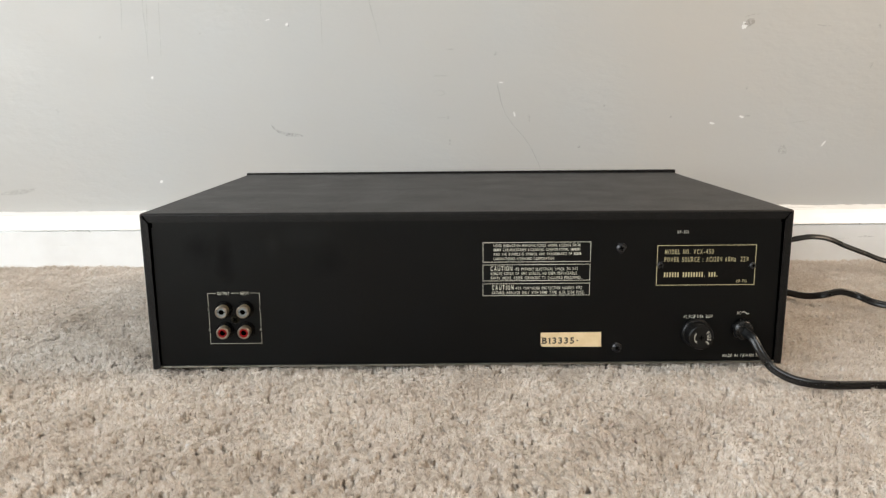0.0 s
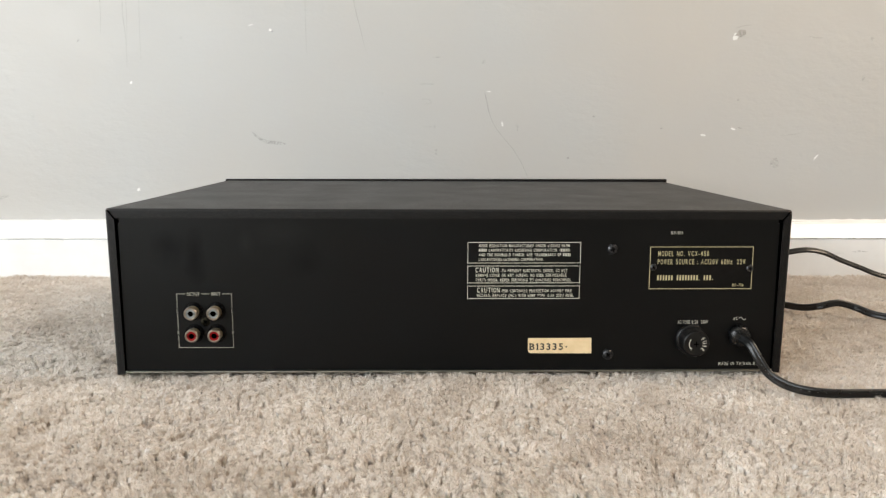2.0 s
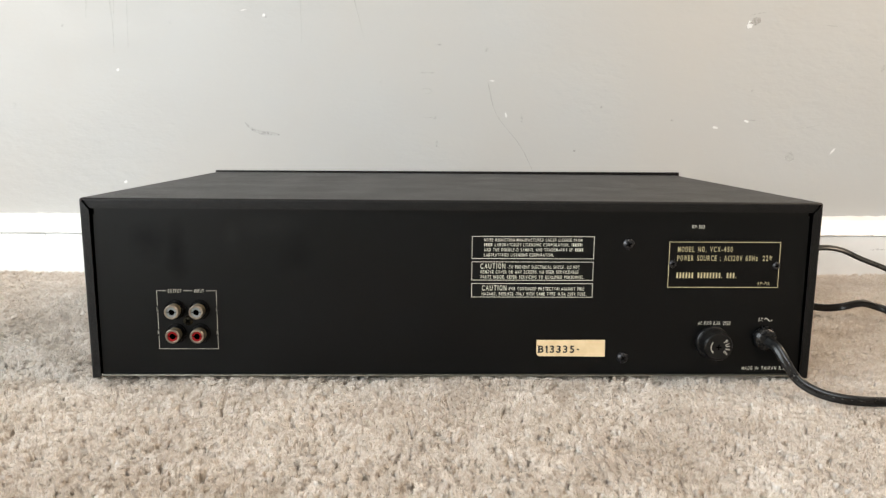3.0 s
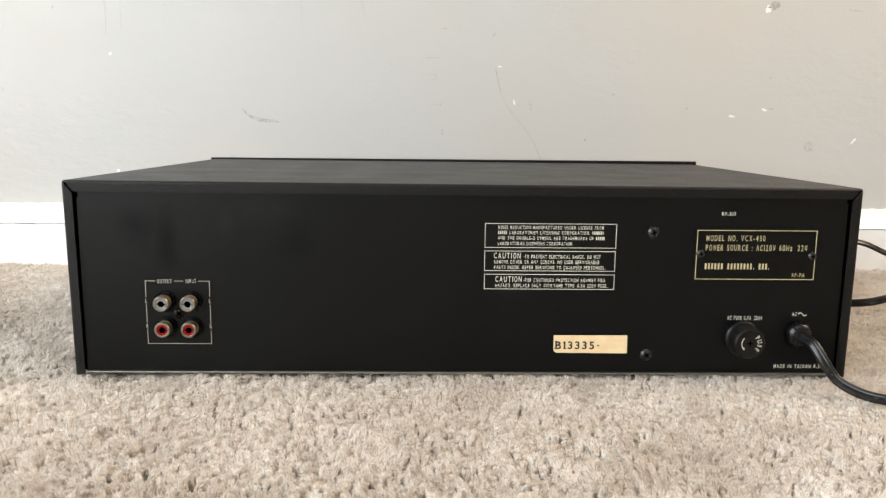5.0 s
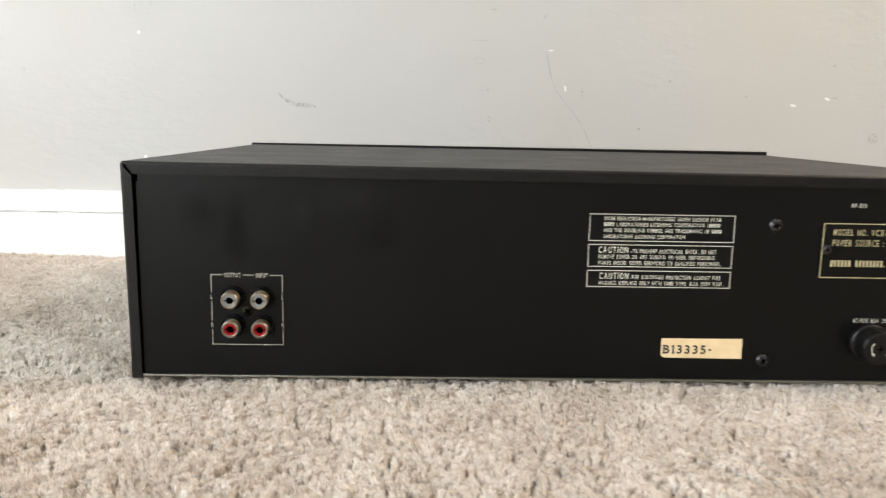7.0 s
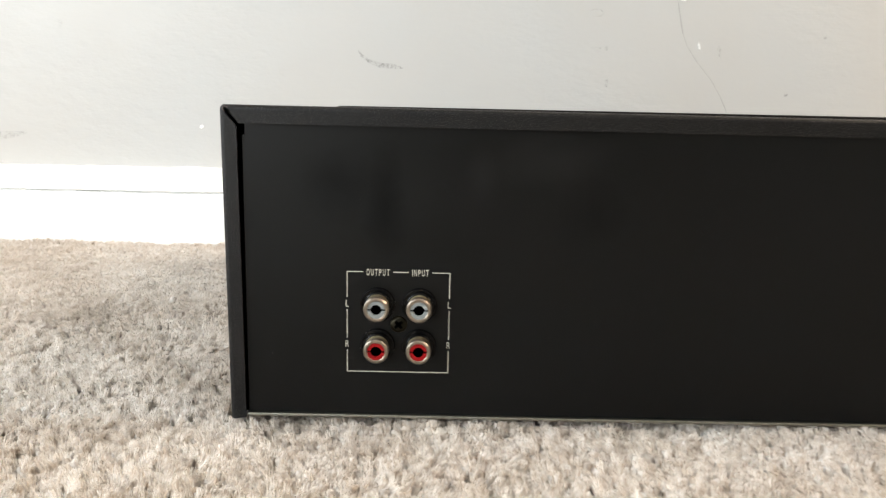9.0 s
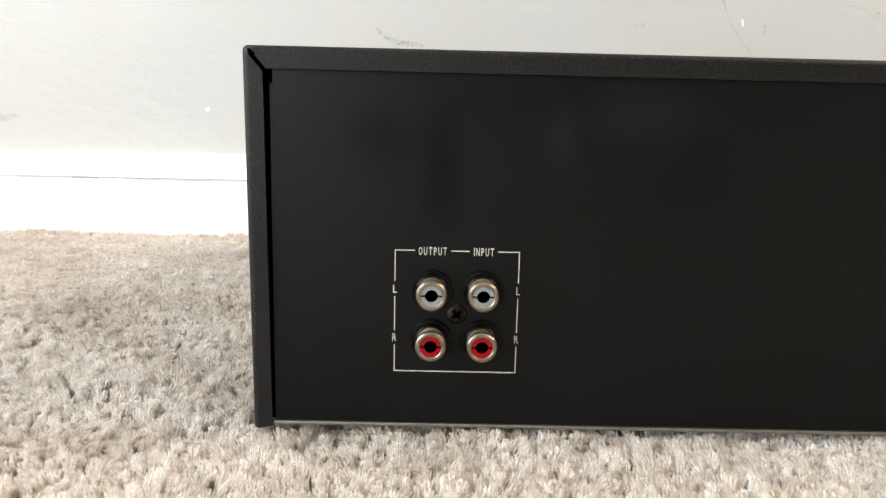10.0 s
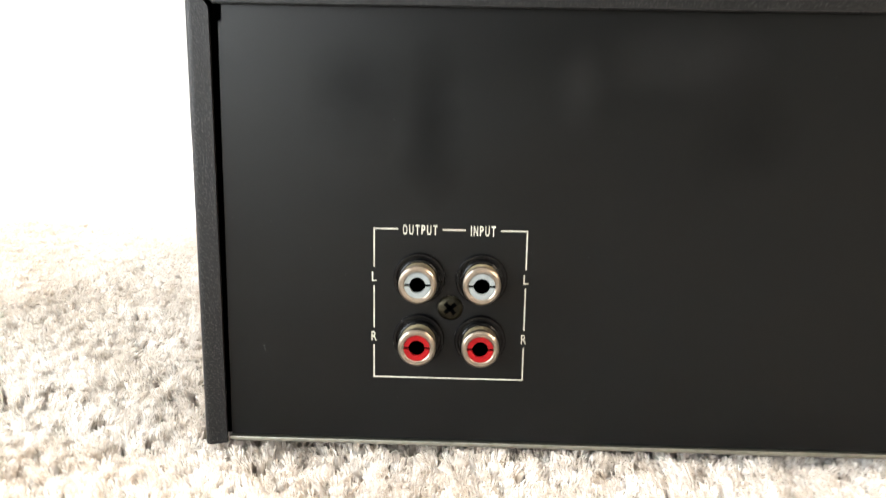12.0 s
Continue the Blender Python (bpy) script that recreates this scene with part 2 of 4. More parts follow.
PRIMER = worn("bared_grey_plaster", (0.26, 0.25, 0.23), (0.42, 0.40, 0.37), 0.85, 500.0)


# ---- building helpers ----
def part(name, bm, mat, parent=None, label="", smooth=False):
    """Links a bmesh as one object, under parent if one is given."""
    me = bpy.data.meshes.new(name)
    bm.normal_update()
    bm.to_mesh(me)
    bm.free()
    me.materials.append(mat)
    if smooth:
        me.shade_smooth()
    ob = new(name, me)
    if parent is not None:
        ob.parent = parent
        if parent.type == 'EMPTY':
            ob.matrix_parent_inverse = Matrix.Translation(-parent.location)
    if label:
        tagged(ob, label)
    return ob


def block(x0, x1, y0, y1, z0, z1, bevel=0.0, bm=None):
    bm = bm or bmesh.new()
    vs = bmesh.ops.create_cube(bm, size=1.0)["verts"]
    for v in vs:
        v.co = (x0 + (v.co.x + 0.5) * (x1 - x0), y0 + (v.co.y + 0.5) * (y1 - y0), z0 + (v.co.z + 0.5) * (z1 - z0))
    if bevel:
        es = list({e for v in vs for e in v.link_edges})
        bmesh.ops.bevel(bm, geom=es, offset=bevel, segments=2, affect='EDGES', profile=0.5)
    return bm


def sweep(rings, closed=True, bm=None, caps=True):
    """Skins rings of points; each ring is a closed loop."""
    bm = bm or bmesh.new()
    vs = [[bm.verts.new(p) for p in ring] for ring in rings]
    n = len(rings[0])
    for a, b in zip(vs, vs[1:]):
        for i in range(n if closed else n - 1):
            j = (i + 1) % n
            bm.faces.new((a[i], a[j], b[j], b[i]))
    if caps and closed:
        bm.faces.new(vs[0][::-1])
        bm.faces.new(vs[-1])
    bmesh.ops.recalc_face_normals(bm, faces=bm.faces[:])
    return bm


def lathe(cx, cz, profile, n=40, bm=None):
    """Revolves (radius, y) pairs about an axis along y."""
    rings = []
    for r, y in profile:
        rings.append([(cx + r * math.cos(2 * math.pi * i / n), y, cz + r * math.sin(2 * math.pi * i / n)) for i in range(n)])
    return sweep(rings, True, bm)


def slab(points, y, thick, bm=None):
    """A flat piece of outline (x, z), facing the south, its face at y."""
    bm = bm or bmesh.new()
    front = [bm.verts.new((x, y, z)) for x, z in points]
    back = [bm.verts.new((x, y + thick, z)) for x, z in points]
    n = len(points)
    bm.faces.new(front)
    for i in range(n):
        j = (i + 1) % n
        bm.faces.new((front[i], back[i], back[j], front[j]))
    bmesh.ops.recalc_face_normals(bm, faces=bm.faces[:])
    return bm


def bar(x0, x1, z0, z1, y, thick=0.00012, bm=None):
    return slab([(x0, z0), (x1, z0), (x1, z1), (x0, z1)], y, thick, bm)


def stroke(points, width, y, thick=0.00012, bm=None):
    """A ribbon along (x, z) points; width may be one number or one for each point."""
    n = len(points)
    widths = width if isinstance(width, (list, tuple)) else [width] * n
    left, right = [], []
    for i, (x, z) in enumerate(points):
        a, b = points[max(i - 1, 0)], points[min(i + 1, n - 1)]
        d = Vector((b[0] - a[0], b[1] - a[1])).normalized()
        left.append((x - d.y * widths[i] / 2, z + d.x * widths[i] / 2))
        right.append((x + d.y * widths[i] / 2, z - d.x * widths[i] / 2))
    bm = bm or bmesh.new()
    lf = [bm.verts.new((x, y, z)) for x, z in left]
    rf = [bm.verts.new((x, y, z)) for x, z in right]
    for i in range(n - 1):
        bm.faces.new((lf[i], rf[i], rf[i + 1], lf[i + 1]))
    bmesh.ops.recalc_face_normals(bm, faces=bm.faces[:])
    for f in bm.faces:
        if f.normal.y > 0:
            f.normal_flip()
    return bm


def letters(text, bold=0.0):
    """The outline of a text as a flat mesh, (x, z) from its own font."""
    cu = bpy.data.curves.new("lettering", 'FONT')
    cu.body, cu.size, cu.offset, cu.resolution_u = text, 1.0, bold, 3
    ob = bpy.data.objects.new("lettering", cu)
    scene.collection.objects.link(ob)
    bpy.context.view_layer.update()
    me = bpy.data.meshes.new_from_object(ob.evaluated_get(bpy.context.evaluated_depsgraph_get()))
    bpy.data.objects.remove(ob)
    bpy.data.curves.remove(cu)
    bm = bmesh.new()
    bm.from_mesh(me)
    bpy.data.meshes.remove(me)
    return bm


def word_run(text, bold):
    """Words set side by side; a word between bars | | is drawn as one plain block for each letter."""
    out, at = bmesh.new(), 0.0
    for word in text.split(" "):
        blocks = word.startswith("|")
        word = word.strip("|")
        if not word:
            at += 0.3
            continue
        if blocks:
            for ch in word:
                wide = 0.12 if ch in ".,\"" else 0.30
                tall = 0.18 if ch in ".," else 0.70
                vs = [out.verts.new((at + x, y, 0)) for x, y in ((0, 0), (wide, 0), (wide, tall), (0, tall))]
                out.faces.new(vs)
                at += wide + 0.24
            at += 0.55
            continue
        for ch in word:
            piece = letters(ch, bold)
            x0, x1 = min(v.co.x for v in piece.verts), max(v.co.x for v in piece.verts)
            wide = min(x1 - x0, 0.46 + 0.12 * (x1 - x0)) if x1 - x0 > 0.25 else x1 - x0
            made = {v: out.verts.new((at + (v.co.x - x0) / (x1 - x0) * wide, v.co.y, 0)) for v in piece.verts}
            for f in piece.faces:
                out.faces.new([made[v] for v in f.verts])
            piece.free()
            at += wide + 0.22
        at += 0.50
    return out


def lettering(text, x0, x1, z0, z1, y, mat, parent, bold=0.012, label=""):
    """A line of print that fills the box x0..x1, z0..z1 on the plane y."""
    bm = word_run(text, bold)
    xs, ys = [v.co.x for v in bm.verts], [v.co.y for v in bm.verts]
    a, b, c, d = min(xs), max(xs), min(0.0, min(ys)), max(ys)
    c = 0.0 if c > -0.3 else c
    for v in bm.verts:
        v.co = (x0 + (v.co.x - a) / (b - a) * (x1 - x0), y, z0 + (v.co.y - c) / (d - c) * (z1 - z0))
    for f in bm.faces:
        f.normal_update()
        if f.normal.y > 0:
            f.normal_flip()
    return part("lettering", bm, mat, parent, label)


# ---- the room ----
def baseboard():
    profile = [(BOARD_Y, -0.03), (BOARD_Y, 0.0270), (BOARD_Y + 0.0020, 0.0279), (BOARD_Y + 0.0020, 0.0286), (BOARD_Y - 0.0004, 0.0292), (BOARD_Y + 0.0028, 0.0330), (BOARD_Y + 0.0085, 0.0395),
               (BOARD_Y + 0.013, 0.0432), (BOARD_Y + 0.022, 0.0448), (WALL_Y - 0.001, 0.0458), (WALL_Y + 0.004, 0.0463)]
    rings = []
    n = 760
    for i in range(n + 1):
        x = X_WEST + (X_EAST - X_WEST) * i / n
        ring = []
        for k, (y, z) in enumerate(profile):
            wob = 0.0005 * noise.noise((x * 9, k * 0.3, 0)) + 0.00025 * noise.noise((x * 60, k * 0.7, 3))
            lift = 0.0012 * noise.noise((x * 26, 5, 1)) + 0.0008 * noise.noise((x * 110, 9, 2)) if k >= 9 else 0.0
            ring.append((x, y + wob, z + wob + lift))
        ring += [(x, WALL_Y + 0.004, -0.03)]
        rings.append(ring)
    ob = part("baseboard", sweep(rings), TRIM, None, smooth=False)
    return tagged(ob, "white painted baseboard with a rounded top edge", "baseboard", kind="structure")


BOARD = baseboard()


def wall_sheet(name, x0, x1, y0, y1, mat, label):
    ob = part(name, block(x0, x1, y0, y1, -0.1, Z_TOP), mat)
    return tagged(ob, label, "wall", kind="structure")


WALL = wall_sheet("wall_north", X_WEST - 0.12, X_EAST + 0.12, WALL_Y, WALL_Y + 0.12, PAINT, "off-white painted plaster wall, scuffed and chipped")
# Unseen; its dark colour holds back light from the south.
wall_sheet("wall_south", X_WEST - 0.12, X_EAST + 0.12, Y_SOUTH - 0.12, Y_SOUTH, DARK_SOUTH_PAINT, "plain unseen wall, coloured dark to return little light")


def window_wall(name, x0, x1, opening, mat, label):
    bm = bmesh.new()
    for y0, y1, z0, z1 in ((Y_SOUTH, opening[0], -0.1, Z_TOP), (opening[1], WALL_Y, -0.1, Z_TOP), (opening[0], opening[1], -0.1, opening[2]), (opening[0], opening[1], opening[3], Z_TOP)):
        block(x0, x1, y0, y1, z0, z1, 0, bm)
    return tagged(part(name, bm, mat), label, "wall", kind="structure")


window_wall("wall_west", X_WEST - 0.12, X_WEST, WEST_WINDOW, PAINT, "off-white painted wall with a window opening")
window_wall("wall_east", X_EAST, X_EAST + 0.12, EAST_OPENING, TAN_PAINT, "unseen tan wall with an opening added for fill light")
tagged(part("ceiling", block(X_WEST - 0.12, X_EAST + 0.12, Y_SOUTH - 0.12, WALL_Y + 0.12, Z_TOP, Z_TOP + 0.1), CEILING_PAINT), "plain white ceiling", "ceiling", kind="structure")


def carpet_top(x, y):
    """Height of the pile's tips."""
    u = np.clip((y - 0.12) / 0.26, 0, 1)
    return -0.0018 - 0.0100 * u * u * (3 - 2 * u)


def floor_sheet():
    """The carpet's ground: low under the thick pile, level with its tips farther off."""
    bm = bmesh.new()
    xs = sorted(set([X_WEST, -0.75, -0.62] + [-0.55 + 0.025 * i for i in range(62)] + [1.05, 1.2, X_EAST]))
    ys = sorted(set([Y_SOUTH, -1.8, -1.2, -0.8, -0.58] + [-0.5 + 0.025 * i for i in range(36)] + [0.388]))
    grid = []
    for y in ys:
        row = []
        for x in xs:
            inside = min(1.0, max(0.0, min(x + 0.55, 0.99 - x, y + 0.5) / 0.06))
            row.append(bm.verts.new((x, y, float(carpet_top(x, y)) - 0.003 - 0.0025 * inside)))
        grid.append(row)
    for a, b in zip(grid, grid[1:]):
        for i in range(len(xs) - 1):
            bm.faces.new((a[i], a[i + 1], b[i + 1], b[i]))
    ob = part("floor", bm, BACKING, None, smooth=True)
    return tagged(ob, "beige wall-to-wall carpet floor", "floor", kind="structure")


floor_sheet()
tagged(part("subfloor", block(X_WEST, X_EAST, Y_SOUTH, WALL_Y, -0.1, -0.035), BACKING), "plain floor slab under the carpet", "floor", kind="structure")


# ---- marks on the wall ----
def wall_mark(name, points, width, mat, label, proud=0.0004):
    return part(name, stroke(points, width, WALL_Y - proud), mat, WALL, label)


def wall_chip(name, x, z, rx, rz, mat, label, turn=0.0, seed=1, proud=0.0005):
    rnd = random.Random(seed)
    pts = []
    for i in range(14):
        a = 2 * math.pi * i / 14
        r = 0.7 + 0.5 * rnd.random()
        u, v = rx * r * math.cos(a), rz * r * math.sin(a)
        pts.append((x + u * math.cos(turn) - v * math.sin(turn), z + u * math.sin(turn) + v * math.cos(turn)))
    return part(name, slab(pts, WALL_Y - proud, proud - 0.0001), mat, WALL, label)


wall_mark("scratch", [(0.2579, 0.1868), (0.2595, 0.1788), (0.2615, 0.1701), (0.2640, 0.1608)], [0.0004, 0.0014, 0.0016, 0.0006], SCUFF, "long dark curved scratch")
wall_mark("scratch", [(0.2635, 0.1628), (0.2676, 0.1526), (0.2770, 0.1398), (0.2893, 0.1262), (0.2982, 0.1126), (0.3062, 0.0960), (0.3088, 0.0878)],
          [0.0005, 0.0008, 0.0010, 0.0010, 0.0009, 0.0008, 0.0004], FAINT, "long thin grey scratch")
wall_mark("scuff", [(0.0002, 0.1434), (0.0032, 0.1396), (0.0093, 0.1353), (0.0193, 0.1321), (0.0291, 0.1316), (0.0370, 0.1304)],
          [0.0008, 0.0022, 0.0030, 0.0042, 0.0040, 0.0010], SCUFF, "short grey rubber scuff")
wall_mark("stain", [(-0.3157, 0.0666), (-0.3007, 0.0688), (-0.2887, 0.0696), (-0.2747, 0.0720)], [0.002, 0.006, 0.006, 0.002], STAIN, "pale brown smear")
# Shade along the relief of these hairlines is drawn in as faint grey.
wall_mark("scratch", [(-0.1587, 0.2998), (-0.1590, 0.2722), (-0.1605, 0.2497)], [0.0006, 0.0014, 0.0006], FAINT, "upright hairline scratch")
wall_mark("scratch", [(-0.1347, 0.2998), (-0.1354, 0.2707), (-0.1333, 0.2418), (-0.1337, 0.2142)], [0.0006, 0.0014, 0.0012, 0.0004], FAINT, "upright hairline scratch")
wall_mark("scratch", [(-0.1307, 0.2998), (-0.1310, 0.2724), (-0.1322, 0.2448)], [0.0006, 0.0010, 0.0005], FAINT, "upright hairline scratch")
wall_mark("scratch", [(-0.1172, 0.2848), (-0.1180, 0.2532), (-0.1188, 0.2176)], [0.0005, 0.0011, 0.0004], FAINT, "upright hairline scratch")
wall_mark("scratch", [(0.0618, 0.2998), (0.0618, 0.2739), (0.0620, 0.2269)], [0.0006, 0.0011, 0.0004], FAINT, "upright hairline scratch")
wall_mark("scratch", [(0.1117, 0.2998), (0.1164, 0.2743), (0.1211, 0.2558), (0.1274, 0.2290)], [0.0006, 0.0014, 0.0010, 0.0004], FAINT, "slanting hairline scratch")
wall_mark("scratch", [(0.1844, 0.1961), (0.1923, 0.1964), (0.2013, 0.1962)], [0.0006, 0.0014, 0.0006], FAINT, "short level scratch")
wall_mark("scratch", [(0.6150, 0.2483), (0.6224, 0.2474), (0.6295, 0.2470)], [0.0006, 0.0018, 0.0006], SCUFF, "short level scratch")
wall_mark("scratch", [(0.5897, 0.1405), (0.6025, 0.1416), (0.6139, 0.1437)], [0.0004, 0.0010, 0.0004], FAINT, "short level scratch")
wall_mark("scratch", [(0.1894, 0.1496), (0.1983, 0.1498)], [0.0004, 0.0012], FAINT, "short level scratch")
wall_chip("gouge", 0.5388, 0.2520, 0.0066, 0.0036, PRIMER, "grey gouge in the plaster", 0.35, 3, 0.0006)
wall_chip("paint_chip", 0.5336, 0.2485, 0.0030, 0.0050, PLASTER, "bare white edge of a gouge", -0.5, 8, 0.0004)
wall_mark("stain", [(0.5328, 0.2573), (0.5417, 0.2598), (0.5497, 0.2608)], [0.0004, 0.0014, 0.0004], STAIN, "fine brown mark")
for x, z, rx, rz, turn, seed in ((0.5029, 0.1408, 0.0042, 0.0016, -0.25, 5), (0.5363, 0.1478, 0.0036, 0.0017, -0.35, 6), (0.6322, 0.1163, 0.0058, 0.0013, 0.9, 7),
                                 (0.2775, 0.1528, 0.0014, 0.0042, 0.2, 9), (0.2620, 0.1884, 0.0036, 0.0008, 0.0, 10), (0.0232, 0.2536, 0.0022, 0.0022, 0.0, 11),
                                 (0.0022, 0.2588, 0.0036, 0.0008, 0.2, 12), (-0.1294, 0.0795, 0.0026, 0.0024, 0.0, 13), (-0.1307, 0.1969, 0.0020, 0.0020, 0.0, 14)):
    wall_chip("paint_chip", x, z, rx * 0.75, rz * 0.75, PLASTER, "small white chip in the paint", turn, seed)
for x, z, rx, rz, turn, seed in ((0.2940, 0.1490, 0.0014, 0.0040, 0.15, 20), (0.2561, 0.2200, 0.0024, 0.0018, 0.6, 21), (0.3794, 0.1616, 0.0014, 0.0011, 0, 22),
                                 (0.4557, 0.1481, 0.0014, 0.0012, 0, 23), (0.5427, 0.1488, 0.0030, 0.0009, 0, 24), (0.6847, 0.2459, 0.0016, 0.0022, 0.4, 25),
                                 (0.6790, 0.2043, 0.0012, 0.0034, -0.5, 26), (0.3517, 0.1152, 0.0014, 0.0012, 0, 27), (-0.2410, 0.1604, 0.0016, 0.0034, 0.3, 28),
                                 (-0.1852, 0.2418, 0.0008, 0.0020, -0.6, 29), (0.0253, 0.2524, 0.0010, 0.0012, 0, 30), (-0.0742, 0.2452, 0.0014, 0.0013, 0, 31),
                                 (0.2021, 0.1496, 0.0018, 0.0016, 0, 32), (0.2038, 0.1222, 0.0012, 0.0032, 0, 33), (0.1444, 0.1859, 0.0010, 0.0010, 0, 34),
                                 (0.2046, 0.2252, 0.0040, 0.0007, 0, 35), (0.5402, 0.1800, 0.0012, 0.0014, 0, 36)):
    wall_chip("scuff", x, z, rx, rz, SCUFF if rx * rz < 1e-5 else FAINT, "small dark scuff", turn, seed)
wall_chip("stain", 0.5861, 0.1102, 0.0055, 0.0050, STAIN, "pale grey smudge", 0, 41)
# The dent's shade, drawn as a grey stroke.
wall_mark("scratch", [(0.1873, 0.1788), (0.1908, 0.1801), (0.1958, 0.1798), (0.1983, 0.1773), (0.1958, 0.1746), (0.1908, 0.1746)],
          [0.0004, 0.0011, 0.0011, 0.0012, 0.0010, 0.0004], FAINT, "small crescent dent")


def board_mark(points, width, mat, label):
    return part("paint_crack", stroke(points, width, BOARD_Y - 0.0012), mat, BOARD, label)


for x0, x1, z, w in ((-0.222, -0.203, 0.0284, 0.0008), (-0.185, -0.170, 0.0286, 0.0005), (-0.262, -0.245, 0.0283, 0.0004), (0.655, 0.668, 0.0288, 0.0007),
                     (0.610, 0.625, 0.0286, 0.0005), (0.69, 0.70, 0.0285, 0.0005)):
    board_mark([(x0, z - 0.0002), ((x0 + x1) / 2, z + 0.0002), (x1, z)], [w * 0.5, w, w * 0.8], CRACK, "dark crack along the joint")
board_mark([(0.664, 0.0135), (0.673, 0.0143), (0.683, 0.0138)], [0.0004, 0.0022, 0.0004], SCUFF, "small dark scuff")
board_mark([(0.622, 0.0105), (0.640, 0.0118), (0.656, 0.0124)], [0.0003, 0.0009, 0.0003], SCUFF, "thin dark scratch")
board_mark([(-0.2035, 0.0260), (-0.2022, 0.0275)], [0.0010, 0.0012], SCUFF, "dark nick")

# ---- the cassette deck ----
W, H, D = 0.42, 0.1041, 0.288
deck = tagged(new("cassette_deck"), "black metal cassette deck seen from its rear, resting on beige carpet", "cassette deck")
deck.location = (W / 2, D / 2, 0)
Y_PANEL = 0.002


def settle(bm):
    """The cover narrows a little to the rear and leans forward by its sunk front feet."""
    for v in bm.verts:
        x, y, z = v.co
        u = y / D
        x += 0.0009 * (2 * x / W - 1) * z / H
        v.co = (x + u * (0.0015 + 0.0030 * x / W), y, z * (1 - 0.046 * u) - 0.0012 * x / W * z / H)
    return bm


def cover():
    r, t, fl, fs = 0.0016, 0.001, 0.0059, 0.0053
    arc = [math.pi / 2 * i / 5 for i in range(6)]
    bm = bmesh.new()
    # top sheet, bent down at the rear into a mitred flange
    prof = [(D, H)] + [(r - r * math.sin(a), H - r + r * math.cos(a)) for a in arc] + [(0.0, H - fl), (t, H - fl), (t, H - r - 0.0004), (r, H - t - 0.0002), (D, H - t)]
    rings = []
    n = 24
    for i in range(n + 1):
        ring = []
        for y, z in prof:
            inset = r
            if y <= r + 1e-6 and z < H - r + 1e-6:
                inset = r + 0.0008 + max(0.0, (H - r - z)) * 0.88
            ring.append((inset + (W - 2 * inset) * i / n, y, z))
        rings.append(ring)
    sweep(rings, True, bm)
    # side sheets, bent in at the rear
    for side in (0, 1):
        prof = [(0.0, D)] + [(r - r * math.cos(a), r - r * math.sin(a)) for a in arc] + [(fs, 0.0), (fs, t), (r, t + 0.0002), (t, r), (t, D)]
        rings = []
        for k in range(13):
            ring = []
            for x, y in prof:
                top = H - r
                if y <= r + 1e-6 and x > r - 1e-6:
                    top = H - r - 0.0009 - (x - r) * 1.14
                low = -0.0005 if (x > fs - 1e-6 and y < 0.002) else -0.0011
                ring.append((W - x if side else x, y, low + (top - low) * k / 12))
            rings.append(ring)
        sweep(rings, True, bm)
        # rounded long edge and corner
        rings = []
        for y in (r, D * 0.5, D):
            ring = [(r - r * math.cos(a), y, H - r + r * math.sin(a)) for a in arc] + [(r, y, H - t), (t, y, H - r)]
            rings.append([(W - x if side else x, yy, z) for x, yy, z in ring])
        sweep(rings, True, bm)
        rings = []
        for b in arc:
            rings.append([((W - (r - r * math.cos(a) * math.cos(b))) if side else (r - r * math.cos(a) * math.cos(b)), r - r * math.cos(a) * math.sin(b), H - r + r * math.sin(a)) for a in arc[:-1]])
        sweep(rings, False, bm, False)
    return settle(bm)


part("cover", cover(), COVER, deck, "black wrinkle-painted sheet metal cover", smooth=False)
part("inner_chassis", settle(block(0.0012, W - 0.0012, 0.0048, D - 0.002, 0.0, H - 0.0016)), DARK, deck)


def rear_panel():
    """A flat sheet with a small notch at each upper corner."""
    x0, x1, z0, z1, nx, nz = 0.0059, W - 0.0059, 0.0009, H - 0.0045, 0.0008, 0.0052
    c = 0.0003
    pts = [(x0, z0), (x1, z0), (x1, z1 - nz), (x1 - nx + c, z1 - nz), (x1 - nx, z1 - nz + c), (x1 - nx, z1), (x0 + nx, z1), (x0 + nx, z1 - nz + c), (x0 + nx - c, z1 - nz), (x0, z1 - nz)]
    return slab(pts, Y_PANEL, 0.0012)


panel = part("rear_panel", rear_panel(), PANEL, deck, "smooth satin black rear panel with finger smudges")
part("bottom_plate", block(0.0054, W - 0.0054, 0.0012, D - 0.002, -0.0004, 0.0006, 0.0002), STEEL, deck, "bare zinc-plated bottom edge")
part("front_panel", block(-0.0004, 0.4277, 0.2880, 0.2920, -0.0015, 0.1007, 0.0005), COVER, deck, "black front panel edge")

def screw(x, z, y, r, high, mat, label, turn=0.2, slot=1.0):
    """A domed cross-head screw."""
    prof = [(r, y), (r, y - high * 0.25), (r * 0.93, y - high * 0.55), (r * 0.72, y - high * 0.85), (r * 0.4, y - high), (r * 0.03, y - high)]
    ob = part("screw", lathe(x, z, prof, 28), mat, deck, label, smooth=True)
    # Black bars on the head stand for the shaded cross recess.
    bm = bmesh.new()
    for a in (turn, turn + math.pi / 2):
        c, s, l, w = math.cos(a), math.sin(a), r * 0.45 * slot, r * 0.13 * slot
        slab([(x + c * l - s * w, z + s * l + c * w), (x - c * l - s * w, z - s * l + c * w), (x - c * l + s * w, z - s * l - c * w), (x + c * l + s * w, z + s * l - c * w)],
             y - high - 0.00005, 0.0004, bm)
    part("cross_slot", bm, DARK, ob)
    return ob


screw(0.3103, 0.0785, Y_PANEL, 0.0034, 0.0020, SCREW, "black domed cross-head screw", 0.3)
